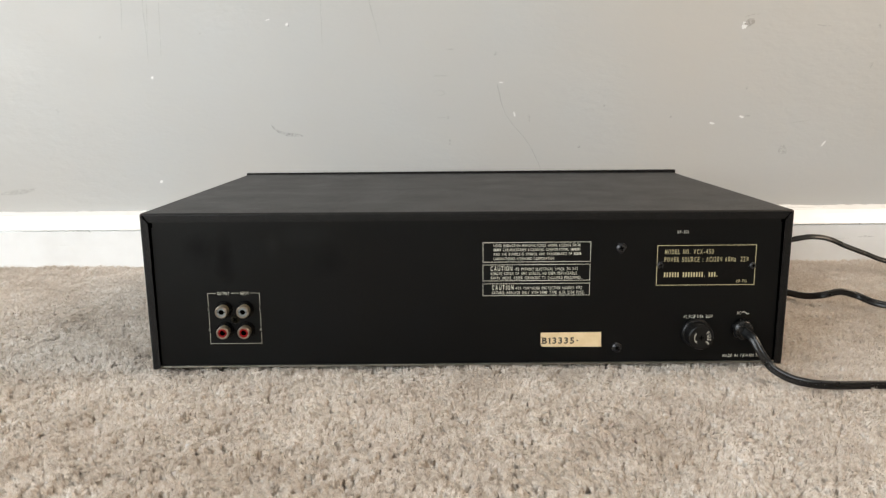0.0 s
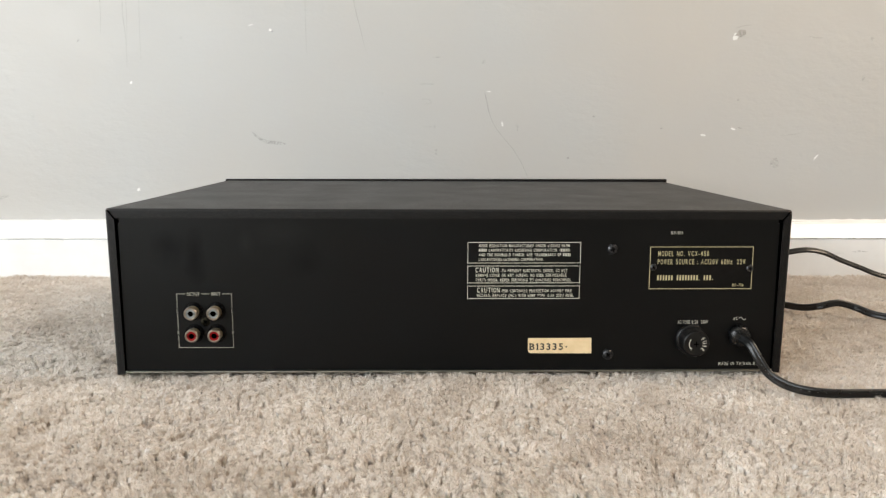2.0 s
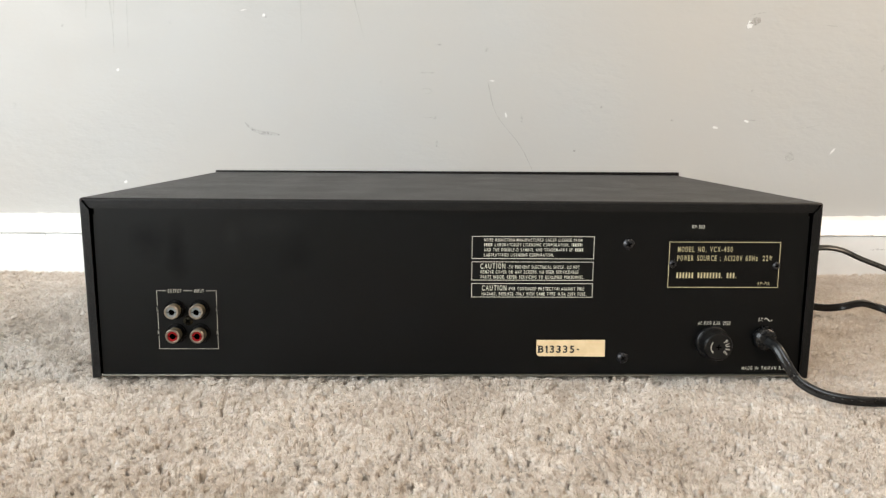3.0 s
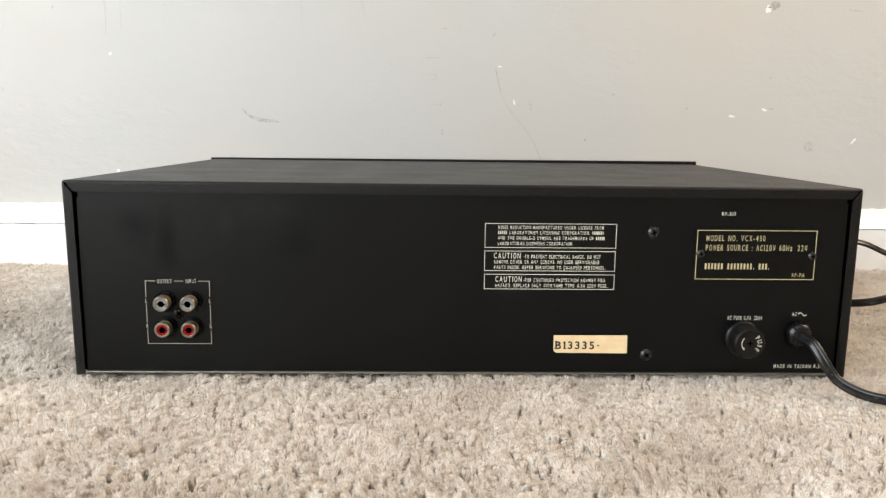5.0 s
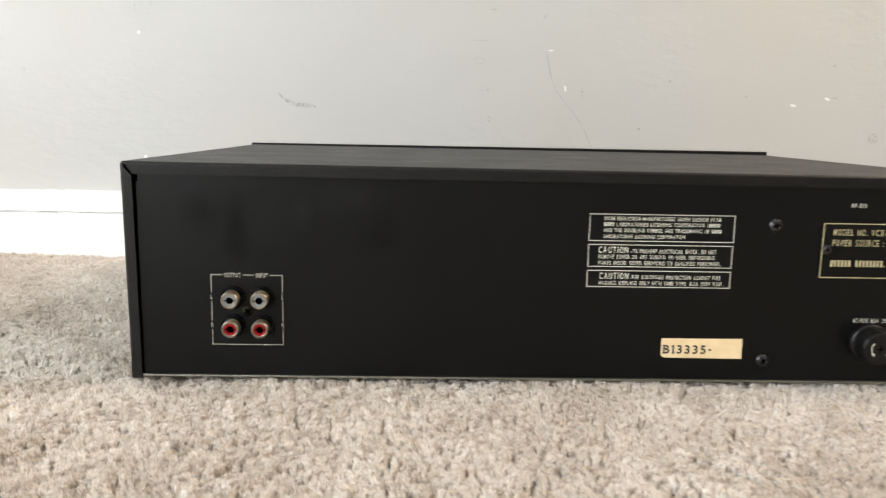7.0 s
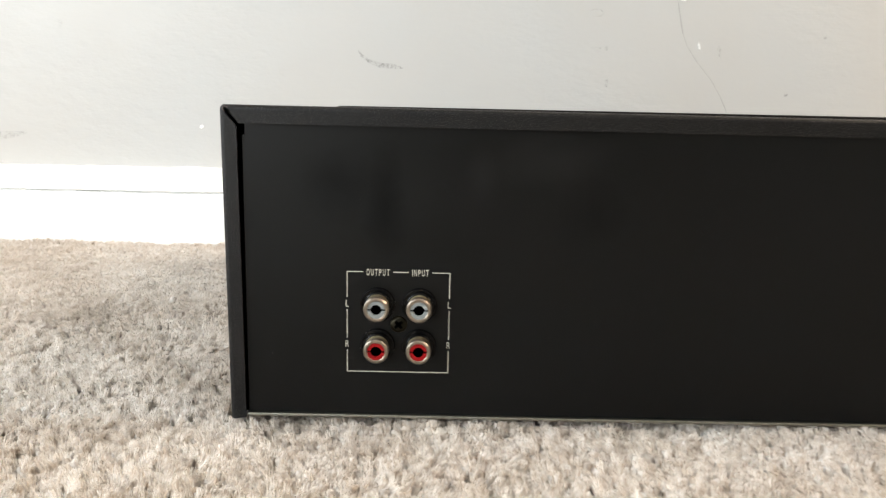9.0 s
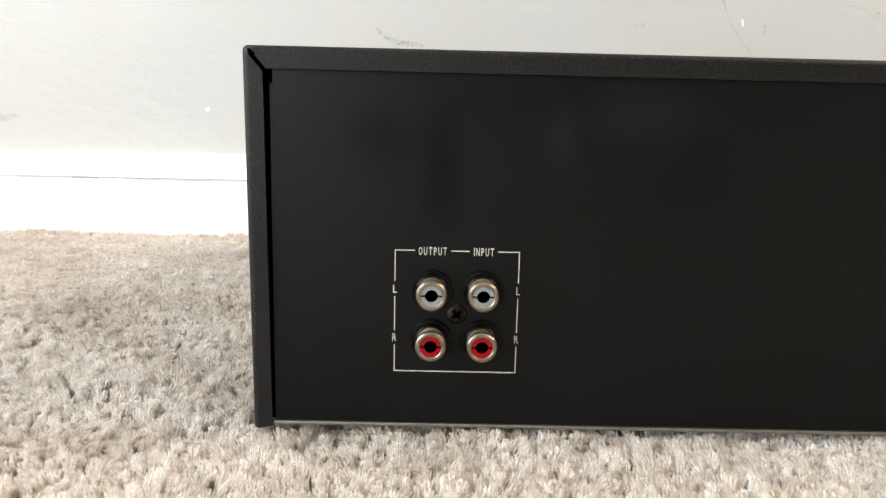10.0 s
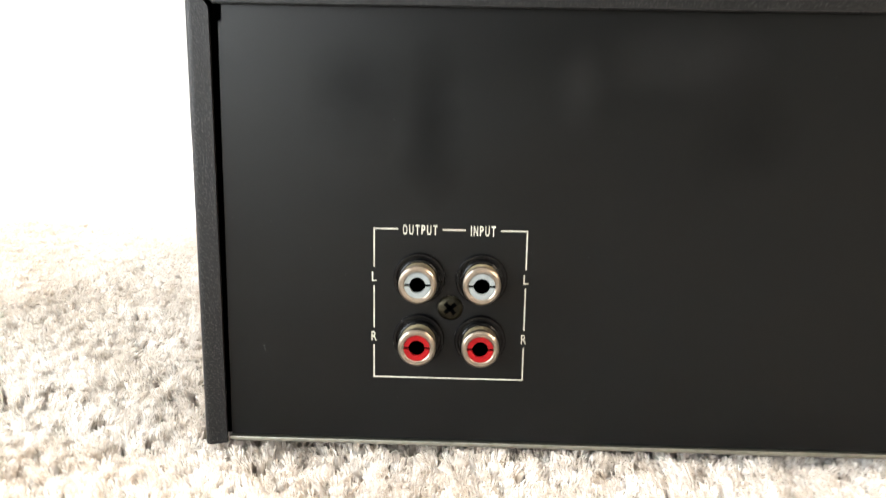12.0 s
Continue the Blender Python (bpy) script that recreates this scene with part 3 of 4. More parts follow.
screw(0.3097, 0.0109, Y_PANEL, 0.0034, 0.0020, SCREW, "black domed cross-head screw", 0.7)
screw(0.0566, 0.0327, Y_PANEL, 0.0029, 0.0008, BRASSY, "dull brass cross-head screw", 0.72, 1.25)


def rca_jack(x, z, insert_mat, label):
    yb, yt = Y_PANEL, Y_PANEL - 0.0080
    R, Ri, Rh = 0.00415, 0.00290, 0.00175
    ring = lathe(x, z, [(Ri, yt + 0.0024), (R * 0.96, yt + 0.0024), (R, yt + 0.0021), (R, yt + 0.0005), (R - 0.0004, yt), (Ri + 0.0002, yt), (Ri, yt + 0.0002), (Ri, yt + 0.0024)], 44)
    jack = part("rca_jack", ring, NICKEL, deck, label, smooth=False)
    part("barrel", lathe(x, z, [(Ri, yb - 0.0008), (R * 0.94, yb - 0.0008), (R * 0.94, yt + 0.0026), (R * 0.92, yt + 0.0022), (Ri, yt + 0.0022)], 44),
         OLD_NICKEL, jack, "tarnished nickel barrel")
    part("insulating_washer", lathe(x, z, [(0.0030, yb), (0.0058, yb), (0.0058, yb - 0.0010), (0.0056, yb - 0.0014), (0.0051, yb - 0.0014), (0.0049, yb - 0.0009),
                                           (0.0045, yb - 0.0009), (0.0044, yb - 0.0022), (0.0042, yb - 0.0024), (0.0030, yb - 0.0024)], 44), WASHER, jack, "black insulating washer")
    # Black disc for the shade down the hole.
    part("bore", lathe(x, z, [(Ri, yt + 0.0012), (Ri * 0.4, yt + 0.0012), (0.0002, yt + 0.0012)], 32), DARK, jack)
    # two half rings with thin slots between
    for half in (0, 1):
        pts, gap = [], 0.00028
        for i in range(15):
            a = math.pi * i / 14
            pts.append((Ri * 0.985 * math.cos(a), max(Ri * math.sin(a), gap)))
        for i in range(15):
            a = math.pi * (14 - i) / 14
            pts.append((Rh * math.cos(a), max(Rh * math.sin(a), gap)))
        pts = [(x + u, z + (v if half == 0 else -v)) for u, v in pts]
        bm = bmesh.new()
        n = 15
        f = [bm.verts.new((u, yt + 0.0003, v)) for u, v in pts]
        b = [bm.verts.new((u, yt + 0.0014, v)) for u, v in pts]
        for i in range(n - 1):
            bm.faces.new((f[i], f[i + 1], f[2 * n - 2 - i], f[2 * n - 1 - i]))
        for i in range(2 * n):
            j = (i + 1) % (2 * n)
            bm.faces.new((f[i], f[j], b[j], b[i]))
        bmesh.ops.recalc_face_normals(bm, faces=bm.faces[:])
        part("insert", bm, insert_mat, jack, "red plastic insert" if insert_mat is RED_INSERT else "white plastic insert")
    return jack


for x in (0.0496, 0.0635):
    rca_jack(x, 0.0395, WHITE_INSERT, "nickel phono socket with a white insert")
    rca_jack(x, 0.0254, RED_INSERT, "nickel phono socket with a red insert")

# lint and a bared corner
bm = stroke([(0.0137, 0.0229), (0.0141, 0.0223), (0.0144, 0.0217)], 0.00014, Y_PANEL - 0.0001)
stroke([(0.0145, 0.0228), (0.0141, 0.0223)], 0.00012, Y_PANEL - 0.00012, bm=bm)
part("lint", bm, DUSTY, panel, "tiny grey lint")


def mitre_end(side):
    """The open end of the mitred joint: its shade laid on as a short black stroke, in a rubbed bare rim."""
    def at(u, v):
        return (W - u if side else u, H - v - (0.0012 if side else 0.0))
    cx, cz, rim = 0.00125, 0.00135, []
    for k in range(11):
        a = radians(45 + 210 * k / 10 - 15)
        rim.append(at(cx - 0.00078 * math.cos(a - radians(90)), cz - 0.00078 * math.sin(a - radians(90))))
    part("worn_corner", stroke(rim, 0.00034, -0.00025), BARE_CORNER, deck, "corner rubbed to brown primer")
    part("joint_slot", stroke([at(cx - 0.0002, cz - 0.0002), at(cx + 0.0005, cz + 0.0005), at(cx + 0.0012, cz + 0.0013)], [0.0005, 0.0008, 0.0008], -0.00022), DARK, deck)


mitre_end(0)
mitre_end(1)

# printing round the sockets
Y_INK = Y_PANEL - 0.00015
T = 0.00029


def printed(name, strokes, mat, label, width=T, parent=panel, y=Y_INK):
    bm = bmesh.new()
    for x0, z0, x1, z1 in strokes:
        if x0 == x1:
            bar(x0 - width / 2, x0 + width / 2, min(z0, z1), max(z0, z1), y, 0.0001, bm)
        else:
            bar(min(x0, x1) - width / 2, max(x0, x1) + width / 2, z0 - width / 2, z0 + width / 2, y, 0.0001, bm)
    return part(name, bm, mat, parent, label)


X0, X1, Z0, Z1 = 0.0394, 0.0734, 0.0160, 0.0505
printed("printed_frame", [(X0, Z1, 0.0446, Z1), (0.0548, Z1, 0.0596, Z1), (0.0677, Z1, X1, Z1), (X0, 0.0418, X0, Z1), (X0, 0.0277, X0, 0.0375), (X0, Z0, X0, 0.0236),
                          (X1, 0.0418, X1, Z1), (X1, 0.0277, X1, 0.0375), (X1, Z0, X1, 0.0236), (X0, Z0, X1, Z0)], INK, "thin cream printed frame")
lettering("OUTPUT", 0.0458, 0.0535, 0.0493, 0.0515, Y_INK, INK, panel, 0.016)
lettering("INPUT", 0.0609, 0.0664, 0.0493, 0.0515, Y_INK, INK, panel, 0.016)
for x in (X0, X1):
    lettering("L", x - 0.0005, x + 0.0006, 0.0385, 0.0407, Y_INK, INK, panel, 0.004)
    lettering("R", x - 0.0006, x + 0.0006, 0.0246, 0.0268, Y_INK, INK, panel, 0.004)


def frame_strokes(x0, x1, z0, z1):
    return [(x0, z0, x1, z0), (x0, z1, x1, z1), (x0, z0, x0, z1), (x1, z0, x1, z1)]


printed("printed_frame", frame_strokes(0.2204, 0.2905, 0.0698, 0.0827), WHITE_INK, "thin white printed frame")
printed("printed_frame", frame_strokes(0.2204, 0.2904, 0.0572, 0.0679), WHITE_INK, "thin white printed frame")
printed("printed_frame", frame_strokes(0.2204, 0.2904, 0.0472, 0.0552), WHITE_INK, "thin white printed frame")
for text, x0, x1, z0, z1 in (
        ("NOISE REDUCTION MANUFACTURED UNDER LICENSE FROM", 0.2273, 0.2836, 0.0798, 0.0816),
        ("|DOLBY| LABORATORIES LICENSING CORPORATION. |\"DOLBY\"|", 0.2273, 0.2836, 0.0770, 0.0788),
        ("AND THE DOUBLE-D SYMBOL ARE TRADEMARKS OF |DOLBY|", 0.2273, 0.2842, 0.0741, 0.0759),
        ("LABORATORIES LICENSING CORPORATION.", 0.2273, 0.2674, 0.0711, 0.0729),
        ("CAUTION", 0.2253, 0.2396, 0.0639, 0.0670),
        ("-TO PREVENT ELECTRICAL SHOCK, DO NOT", 0.2410, 0.2826, 0.0640, 0.0659),
        ("REMOVE COVER OR ANY SCREWS. NO USER SERVICEABLE", 0.2255, 0.2819, 0.0611, 0.0630),
        ("PARTS INSIDE. REFER SERVICING TO QUALIFIED PERSONNEL.", 0.2255, 0.2855, 0.0581, 0.0600),
        ("CAUTION", 0.2263, 0.2405, 0.0511, 0.0542),
        ("-FOR CONTINUED PROTECTION AGAINST FIRE", 0.2414, 0.2855, 0.0512, 0.0531),
        ("HAZARD, REPLACE ONLY WITH SAME TYPE  0.5A 250V FUSE.", 0.2263, 0.2870, 0.0482, 0.0501)):
    lettering(text, x0, x1, z0, z1, Y_INK, WHITE_INK, panel, 0.009)
lettering("RP-303", 0.3466, 0.3538, 0.0877, 0.0897, Y_INK, WHITE_INK, panel, 0.004)
lettering("AC FUSE 0.5A  250V", 0.3533, 0.3724, 0.0307, 0.0329, Y_INK, WHITE_INK, panel, 0.004)
lettering("AC", 0.3886, 0.3913, 0.0330, 0.0351, Y_INK, WHITE_INK, panel, 0.004)
part("printed_sine_wave", stroke([(0.3920 + 0.0047 * i / 16, 0.0340 + 0.0009 * math.sin(2 * math.pi * i / 16)) for i in range(17)], 0.0004, Y_INK), WHITE_INK, panel)
lettering("MADE IN TAIWAN R.O.C.", 0.3808, 0.4102, 0.0035, 0.0056, Y_INK, WHITE_INK, panel, 0.004)

# nameplate
plate = part("nameplate", block(0.3330, 0.3992, Y_PANEL - 0.0006, Y_PANEL, 0.0525, 0.0809, 0.0002), PLATE, deck, "black nameplate with pale gold printing")
Y_PLATE = Y_PANEL - 0.00075
printed("border", frame_strokes(0.3340, 0.3982, 0.0534, 0.0799), GOLD_INK, "pale gold printed border", 0.0004, plate, Y_PLATE)
lettering("MODEL NO. VCX-450", 0.3388, 0.3706, 0.0742, 0.0773, Y_PLATE, GOLD_INK, plate, 0.010)
lettering("POWER SOURCE : AC120V 60Hz  22W", 0.3387, 0.3937, 0.0690, 0.0722, Y_PLATE, GOLD_INK, plate, 0.010)
lettering("|VECTOR| |RESEARCH,| |INC.|", 0.3388, 0.3737, 0.0588, 0.0620, Y_PLATE, GOLD_INK, plate)
lettering("RP-716", 0.3864, 0.3933, 0.0548, 0.0568, Y_PLATE, GOLD_INK, plate, 0.010)
screw(0.3362, 0.0672, Y_PANEL - 0.0006, 0.0023, 0.0013, SCREW, "small black nameplate screw", 0.4)
screw(0.3965, 0.0662, Y_PANEL - 0.0006, 0.0023, 0.0013, SCREW, "small black nameplate screw", 0.1)

# paper sticker with one rounded corner
pts = [(0.2588, 0.0216), (0.2588, 0.0139), (0.2592, 0.0125), (0.2604, 0.0118), (0.2700, 0.0117), (0.2850, 0.0116), (0.2992, 0.0115), (0.2991, 0.0167), (0.2990, 0.0217), (0.2800, 0.0216)]
sticker = part("paper_sticker", slab(pts, Y_PANEL - 0.0003, 0.0002), PAPER, panel, "yellowed paper sticker with stamped black numerals")
Y_STAMP = Y_PANEL - 0.00045
lettering("B13335", 0.2598, 0.2811, 0.0140, 0.0183, Y_STAMP, STAMP, sticker, 0.022)
bm = bar(0.2594, 0.2604, 0.0140, 0.0144, Y_STAMP - 0.00002)
for x0, x1, z0, z1 in ((0.2594, 0.2604, 0.0179, 0.0183), (0.2642, 0.2659, 0.0140, 0.0144), (0.2640, 0.2650, 0.0172, 0.0177)):
    bar(x0, x1, z0, z1, Y_STAMP - 0.00002, bm=bm)
part("numeral_serifs", bm, STAMP, sticker)
part("stamped_dash", bar(0.2826, 0.2838, 0.0156, 0.0163, Y_STAMP), STAMP, sticker)

# fuse holder
FX, FZ = 0.3621, 0.0205
yt = Y_PANEL - 0.0115
fuse = part("fuse_holder", lathe(FX, FZ, [(0.0098, Y_PANEL), (0.0098, Y_PANEL - 0.0022), (0.0092, Y_PANEL - 0.0030), (0.0086, Y_PANEL - 0.0032)], 48), BAKELITE, deck, "black bakelite fuse holder", smooth=False)
rings = []
for r, y in ((0.0086, Y_PANEL - 0.0030), (0.0084, yt + 0.0012), (0.0080, yt + 0.0003), (0.0074, yt), (0.0002, yt)):
    ring = []
    for i in range(96):
        rr = r * (1.0 - (0.010 if i % 4 < 2 and r > 0.0078 else 0.0))
        ring.append((FX + rr * math.cos(2 * math.pi * i / 96), y, FZ + rr * math.sin(2 * math.pi * i / 96)))
    rings.append(ring)
part("cap", sweep(rings), BAKELITE, fuse, "ribbed black screw cap")
for ch, deg in zip("FUSE", (44, 15, -14, -43)):
    bm = letters(ch, 0.008)
    xs, ys = [v.co.x for v in bm.verts], [v.co.y for v in bm.verts]
    a, s = radians(deg - 90), 0.0024 / max(ys)
    for v in bm.verts:
        u, w = (v.co.x - (max(xs) + min(xs)) / 2) * s * 0.8, v.co.y * s + 0.0036
        v.co = (FX + 0.0004 + u * math.cos(a) - w * math.sin(a), yt - 0.0001, FZ + u * math.sin(a) + w * math.cos(a))
    part("lettering", bm, WHITE_INK, fuse)
arc = [(FX + 0.0045 * math.cos(radians(138 + 78 * i / 10)), FZ + 0.0045 * math.sin(radians(138 + 78 * i / 10))) for i in range(11)]
bm = stroke(arc, 0.0004, yt - 0.0001)
ex, ez = arc[-1]
slab([(ex - 0.0006, ez + 0.0004), (ex + 0.0008, ez + 0.0005), (ex + 0.0005, ez - 0.0010)], yt - 0.0001, 0.00005, bm)
part("printed_arrow", bm, WHITE_INK, fuse)
# Black cross laid on the cap for the slot's shade.
bm = bar(FX - 0.0016, FX + 0.0016, FZ - 0.0003, FZ + 0.0003, yt - 0.00006)
bar(FX - 0.0003, FX + 0.0003, FZ - 0.0016, FZ + 0.0016, yt - 0.00009, 0.0001, bm)
part("cross_slot", bm, DARK, fuse)

# strain relief and power cord
GX, GZ = 0.3925, 0.0231
part("strain_relief", lathe(GX, GZ, [(0.0068, Y_PANEL), (0.0068, Y_PANEL - 0.0030), (0.0062, Y_PANEL - 0.0048), (0.0046, Y_PANEL - 0.0058), (0.0022, Y_PANEL - 0.0060), (0.0002, Y_PANEL - 0.0060)], 40),
     RUBBER, deck, "black rubber strain relief", smooth=True)


def smooth_path(points, step):
    """A Catmull-Rom path through points."""
    pts = [Vector(p) for p in points]
    pts = [2 * pts[0] - pts[1]] + pts + [2 * pts[-1] - pts[-2]]
    out = []
    for a, b, c, d in zip(pts, pts[1:], pts[2:], pts[3:]):
        n = max(3, int((c - b).length / step))
        for i in range(n):
            t = i / n
            out.append(0.5 * (2 * b + (c - a) * t + (2 * a - 5 * b + 4 * c - d) * t * t + (3 * b - a - 3 * c + d) * t * t * t))
    return out + [pts[-2]]


CORD_PATH = smooth_path([(GX, 0.0005, GZ), (0.3924, -0.0065, 0.0226), (0.3934, -0.0150, 0.0218), (0.3966, -0.0210, 0.0145), (0.4022, -0.0250, 0.0058), (0.4095, -0.0340, 0.0020),
                         (0.4185, -0.0415, 0.0012), (0.4320, -0.0450, 0.0010), (0.4550, -0.0450, 0.0010), (0.5000, -0.0440, 0.0010), (0.5700, -0.0340, 0.0010), (0.6600, 0.0000, 0.0010),
                         (0.7000, 0.0500, 0.0010), (0.6700, 0.0950, 0.0010), (0.6100, 0.1120, 0.0010), (0.5615, 0.1325, 0.0020), (0.5463, 0.1475, 0.0060), (0.5320, 0.1490, 0.0095),
                         (0.5180, 0.1500, 0.0065), (0.5090, 0.1600, 0.0030), (0.5005, 0.1800, 0.0010), (0.4780, 0.2250, -0.0010), (0.4780, 0.2700, 0.0030), (0.5100, 0.2980, 0.0130),
                         (0.5400, 0.3080, 0.0205), (0.5600, 0.3100, 0.0243), (0.5804, 0.3100, 0.0271), (0.5983, 0.3100, 0.0245), (0.6167, 0.3100, 0.0166), (0.6381, 0.3100, 0.0085),
                         (0.6577, 0.3100, 0.0011), (0.6900, 0.3060, -0.0050), (0.7500, 0.2900, -0.0070), (0.8600, 0.2500, -0.0060)], 0.004)


def cord():
    """A flat twin flex: two round cores side by side, skinned along the path."""
    rc, gap, n = 0.0015, 0.0014, 10
    rings = []
    up = Vector((1, 0, 0))
    for i, p in enumerate(CORD_PATH):
        d = (CORD_PATH[min(i + 1, len(CORD_PATH) - 1)] - CORD_PATH[max(i - 1, 0)]).normalized()
        side = (up - d * up.dot(d)).normalized()
        up = side
        nrm = d.cross(side)
        roll = 0.9 + 0.5 * math.sin(i * 0.05)
        ring = []
        for k in range(n):
            a = -2.2 + 4.4 * k / (n - 1)
            ring.append((gap + rc * math.cos(a), rc * math.sin(a)))
        for k in range(n):
            a = math.pi - 2.2 + 4.4 * k / (n - 1)
            ring.append((-gap + rc * math.cos(a), rc * math.sin(a)))
        c, s = math.cos(roll), math.sin(roll)
        rings.append([p + side * (u * c - v * s) + nrm * (u * s + v * c) for u, v in ring])
    return sweep(rings)


power_cord = part("power_cord", cord(), CORD, deck, "black twin-core power cord looped on the carpet", smooth=True)


def cord_print():
    """Small pale dashes of unreadable print along the cord's near side."""
    bm = bmesh.new()
    rnd = random.Random(3)
    at = 10
    while at < 34:
        p, q = CORD_PATH[at], CORD_PATH[at + 1]
        d = (q - p).normalized()
        face = (Vector((0.19, -0.41, 0.139)) - p).normalized()
        face = (face - d * face.dot(d)).normalized()
        up = d.cross(face).normalized()
        lift = p + face * 0.00295
        length, tall = rnd.uniform(0.0004, 0.0010), 0.00022
        vs = [bm.verts.new(lift + d * a * length + up * b * tall) for a, b in ((-0.5, -0.5), (0.5, -0.5), (0.5, 0.5), (-0.5, 0.5))]
        bm.faces.new(vs)
        at += 1 if rnd.random() < 0.7 else 3
    return bm


part("printed_marking", cord_print(), CORD_INK, power_cord, "small worn pale print")

# ---- carpet pile ----
FIBRES = 1600000


def pile(seed=7):
    """Cut-pile yarn: dense short blunt tufts that lean together in small locks."""
    rng = np.random.default_rng(seed)

    def seats(x0, x1, y0, y1, step, keep):
        gx, gy = np.meshgrid(np.arange(x0, x1, step), np.arange(y0, y1, step * 0.87))
        gx = gx + (np.arange(gx.shape[0]) % 2)[:, None] * step / 2
        p = np.stack([gx.ravel(), gy.ravel()], 1) + rng.normal(0, step * 0.23, (gx.size, 2))
        return p[keep(p[:, 0], p[:, 1])]

    def near(x, y):
        reach = 0.10 + 0.60 * (y + 0.40)
        return (x > 0.10 - reach) & (x < 0.28 + reach * 0.95)

    def open_floor(x, y):
        return ~((x > 0.012) & (x < W - 0.006) & (y > 0.016) & (y < D - 0.006)) & (y < BOARD_Y - 0.0005)

    fine = seats(-0.50, 0.92, -0.30, 0.384, 0.0031, lambda x, y: near(x, y) & open_floor(x, y))
    rest = seats(-0.53, 0.97, -0.47, 0.384, 0.0046, lambda x, y: ~(near(x, y) & (y > -0.30)) & open_floor(x, y))

    lattice = rng.normal(0, 1, (4, 256, 256))

    def field(x, y, size, which):
        """Smooth random heights with lumps about size metres across."""
        u, v = x / size + 40, y / size + 40
        i, j = np.floor(u).astype(int), np.floor(v).astype(int)
        fu, fv = u - i, v - j
        fu, fv = fu * fu * (3 - 2 * fu), fv * fv * (3 - 2 * fv)
        g = lattice[which]
        a, b = g[i % 256, j % 256], g[(i + 1) % 256, j % 256]
        c, d = g[i % 256, (j + 1) % 256], g[(i + 1) % 256, (j + 1) % 256]
        return (a * (1 - fu) + b * fu) * (1 - fv) + (c * (1 - fu) + d * fu) * fv

    verts, tris = [], []
    count = 0
    around = [(k, (k + 1) % 4) for k in range(4)]
    shape = [t for a, b in around for t in ((a, b, 4 + b), (a, 4 + b, 4 + a), (4 + a, 4 + b, 8))]

    def sway(x, y):
        return np.stack([field(x, y, 0.0065, 0) + 0.7 * field(x, y, 0.040, 2), field(x, y, 0.0065, 1) + 0.7 * field(x, y, 0.040, 3)], 1)

    def height(x, y):
        under = (x > -0.003) & (x < W + 0.004) & (y > -0.003) & (y < D + 0.004)
        top = carpet_top(x, y) + field(x, y, 0.0052, 2) * 0.0007 + field(x, y, 0.040, 1) * 0.0006
        return np.where(under, np.minimum(top, -0.0006), top)

    for pts, rad, drop in ((fine, 0.0018, 0.0014), (rest, 0.0027, 0.0004)):
        m = len(pts)
        x, y = pts[:, 0], pts[:, 1]
        lean = sway(x, y) * 0.0012 + rng.normal(0, 0.0008, (m, 2))
        top = height(x, y) + rng.normal(0, 0.00045, m)
        tufts = (x, y, lean, top) if pts is fine else tufts
        top = top - drop
        low = carpet_top(x, y) - 0.0085
        r0 = rad * rng.uniform(0.75, 1.3, m)
        spin = rng.uniform(0, 2 * np.pi, m)
        rings = []
        for wide, share, level in ((0.9, 0.0, low), (1.0, 0.8, top - r0 * 0.55)):
            for k in range(4):
                a = spin + np.pi / 2 * k + share * 1.2
                rr = r0 * wide * rng.uniform(0.7, 1.3, m)
                rings.append(np.stack([x + lean[:, 0] * share + rr * np.cos(a), y + lean[:, 1] * share + rr * np.sin(a), level + rng.normal(0, 0.00025, m)], 1))
        rings.append(np.stack([x + lean[:, 0], y + lean[:, 1], top], 1))
        v = np.stack(rings, 1).reshape(-1, 3)
        idx = count + 9 * np.arange(m)[:, None]
        for t in shape:
            tris.append(idx + np.array(t))
        verts.append(v)
        count += len(v)
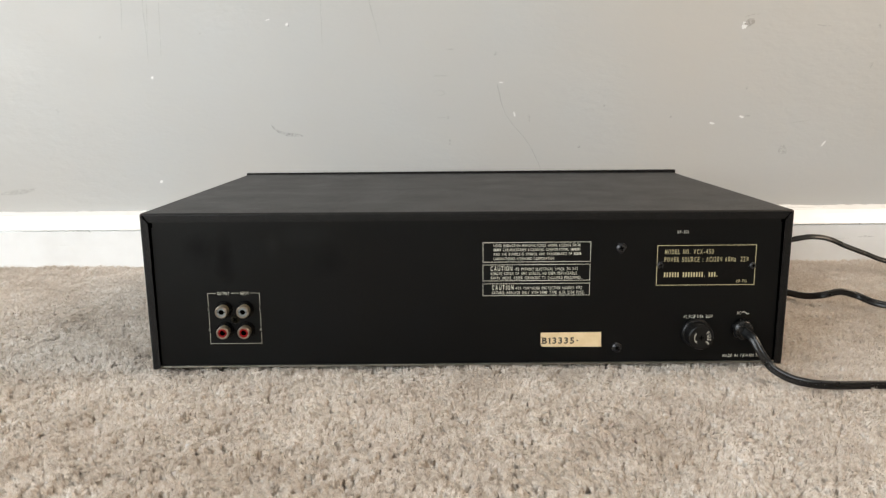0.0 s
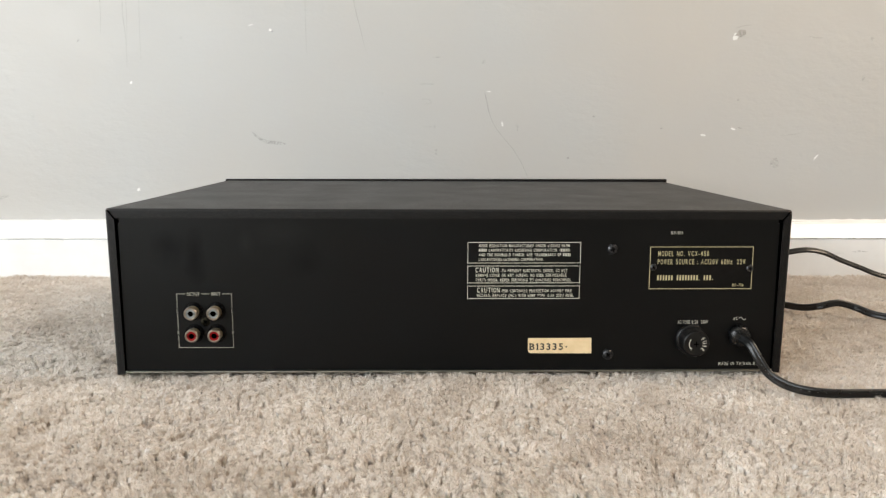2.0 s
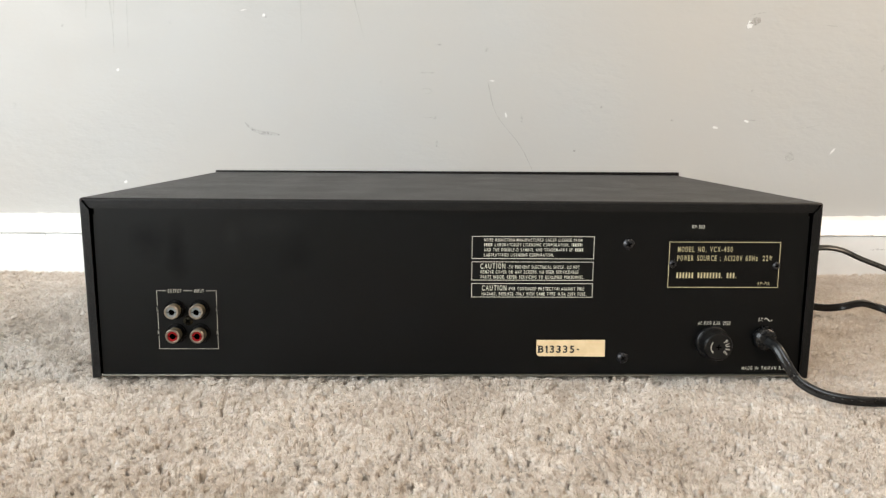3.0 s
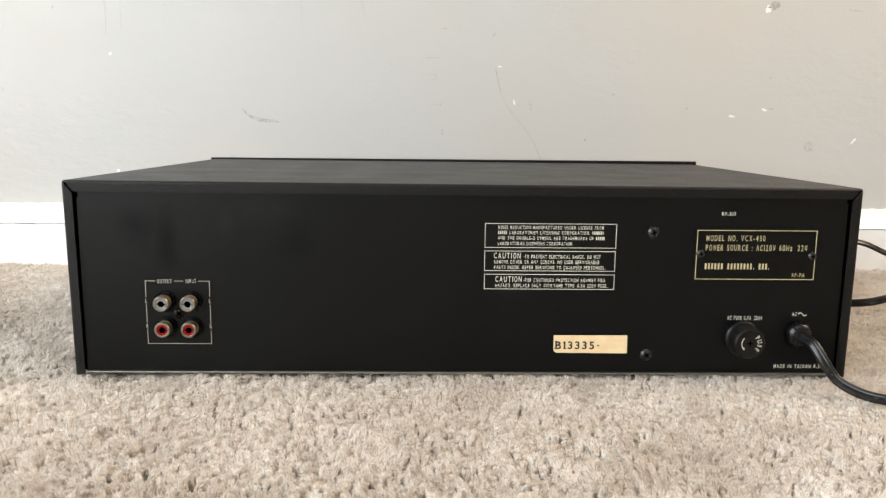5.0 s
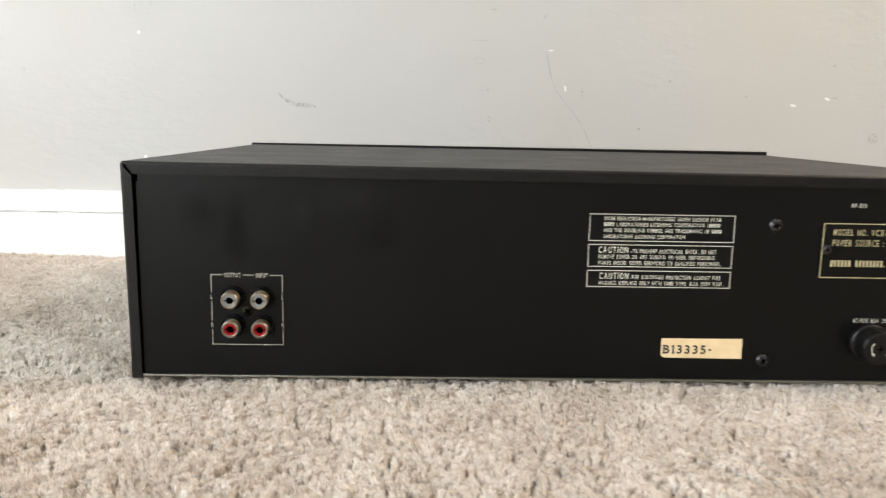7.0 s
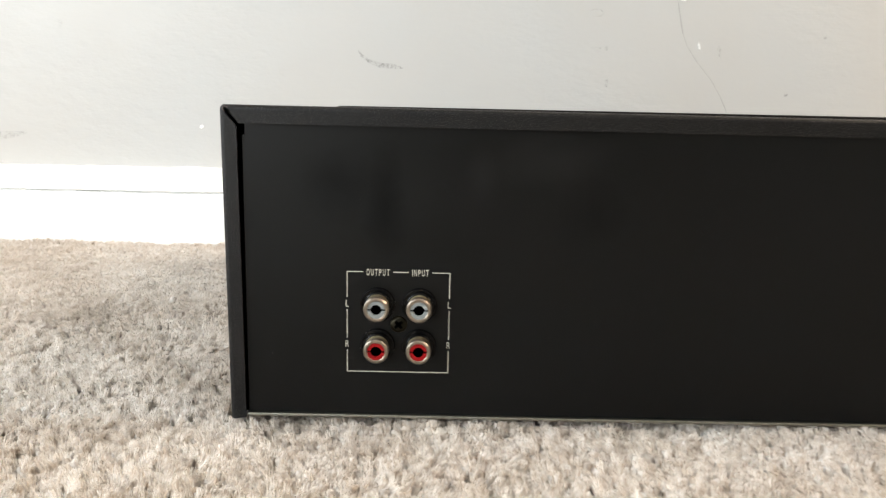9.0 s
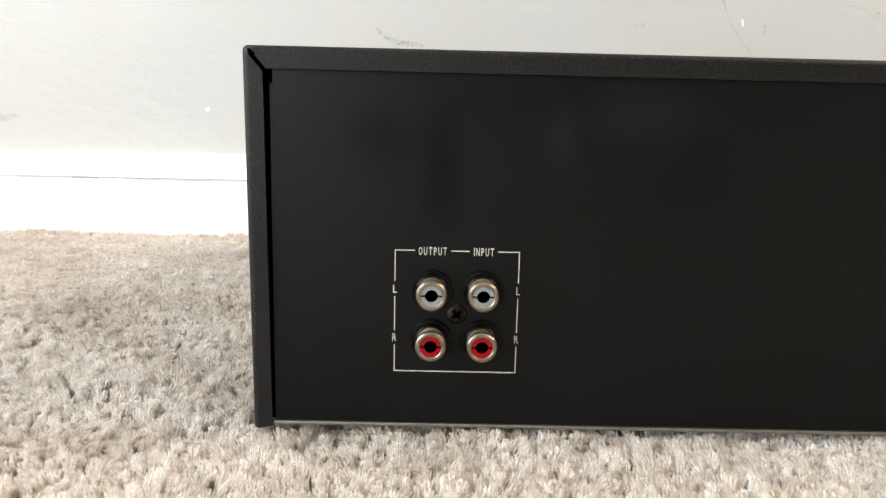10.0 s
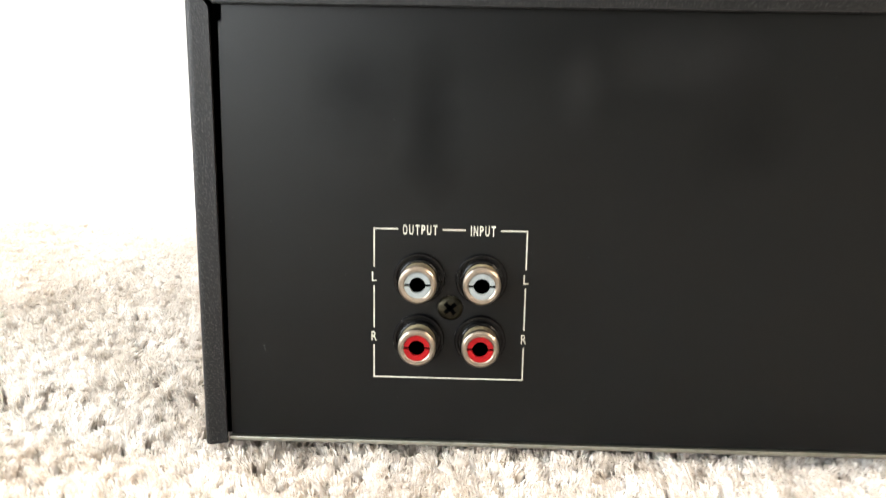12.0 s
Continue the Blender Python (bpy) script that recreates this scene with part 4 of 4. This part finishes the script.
    # fibres that fan out of each tuft to a soft rounded brush
    x, y, lean, top = tufts
    m = FIBRES
    heavy = np.where((x > -0.22) & (x < 0.32) & (y > -0.22) & (y < 0.16), 1.6, 1.0)
    k = np.searchsorted(np.cumsum(heavy) / heavy.sum(), rng.uniform(0, 0.9999, m))
    ang, turn = rng.uniform(0, 2 * np.pi, m), rng.uniform(0, 2 * np.pi, m)
    rho = np.sqrt(rng.uniform(0, 1, m))
    ray = np.stack([np.cos(ang), np.sin(ang)], 1) * rho[:, None]
    seat = np.stack([x[k], y[k]], 1)
    end = seat + lean[k] + ray * 0.0020 + rng.normal(0, 0.0003, (m, 2))
    root = seat + lean[k] * 0.35 + ray * 0.0011
    tip_z = top[k] - 0.0008 * rho * rho + rng.normal(0, 0.00025, m)
    foot = np.concatenate([root, (tip_z - rng.uniform(0.0020, 0.0032, m))[:, None]], 1)
    tip = np.concatenate([end, tip_z[:, None]], 1)
    side = np.stack([-np.sin(turn), np.cos(turn), np.zeros(m)], 1) * rng.uniform(0.00009, 0.00019, m)[:, None]
    keep = (end[:, 1] < BOARD_Y - 0.001) & ~((end[:, 0] > 0.001) & (end[:, 0] < W - 0.001) & (end[:, 1] > 0.010) & (end[:, 1] < D))
    foot, tip, side = foot[keep], tip[keep], side[keep]
    verts.append(np.stack([foot, tip - side, tip + side], 1).reshape(-1, 3))
    tris.append(count + np.arange(3 * len(foot)).reshape(-1, 3))
    verts, tris = np.concatenate(verts), np.concatenate(tris)
    me = bpy.data.meshes.new("carpet_pile")
    me.vertices.add(len(verts))
    me.vertices.foreach_set("co", verts.astype(np.float32).ravel())
    me.loops.add(tris.size)
    me.loops.foreach_set("vertex_index", tris.astype(np.int32).ravel())
    me.polygons.add(len(tris))
    me.polygons.foreach_set("loop_start", np.arange(0, tris.size, 3, dtype=np.int32))
    me.update(calc_edges=True)
    me.materials.append(YARN)
    me.shade_smooth()
    return tagged(new("carpet_pile", me), "beige cut-pile carpet yarn, flecked and trodden", "carpet", kind="stuff")


pile()
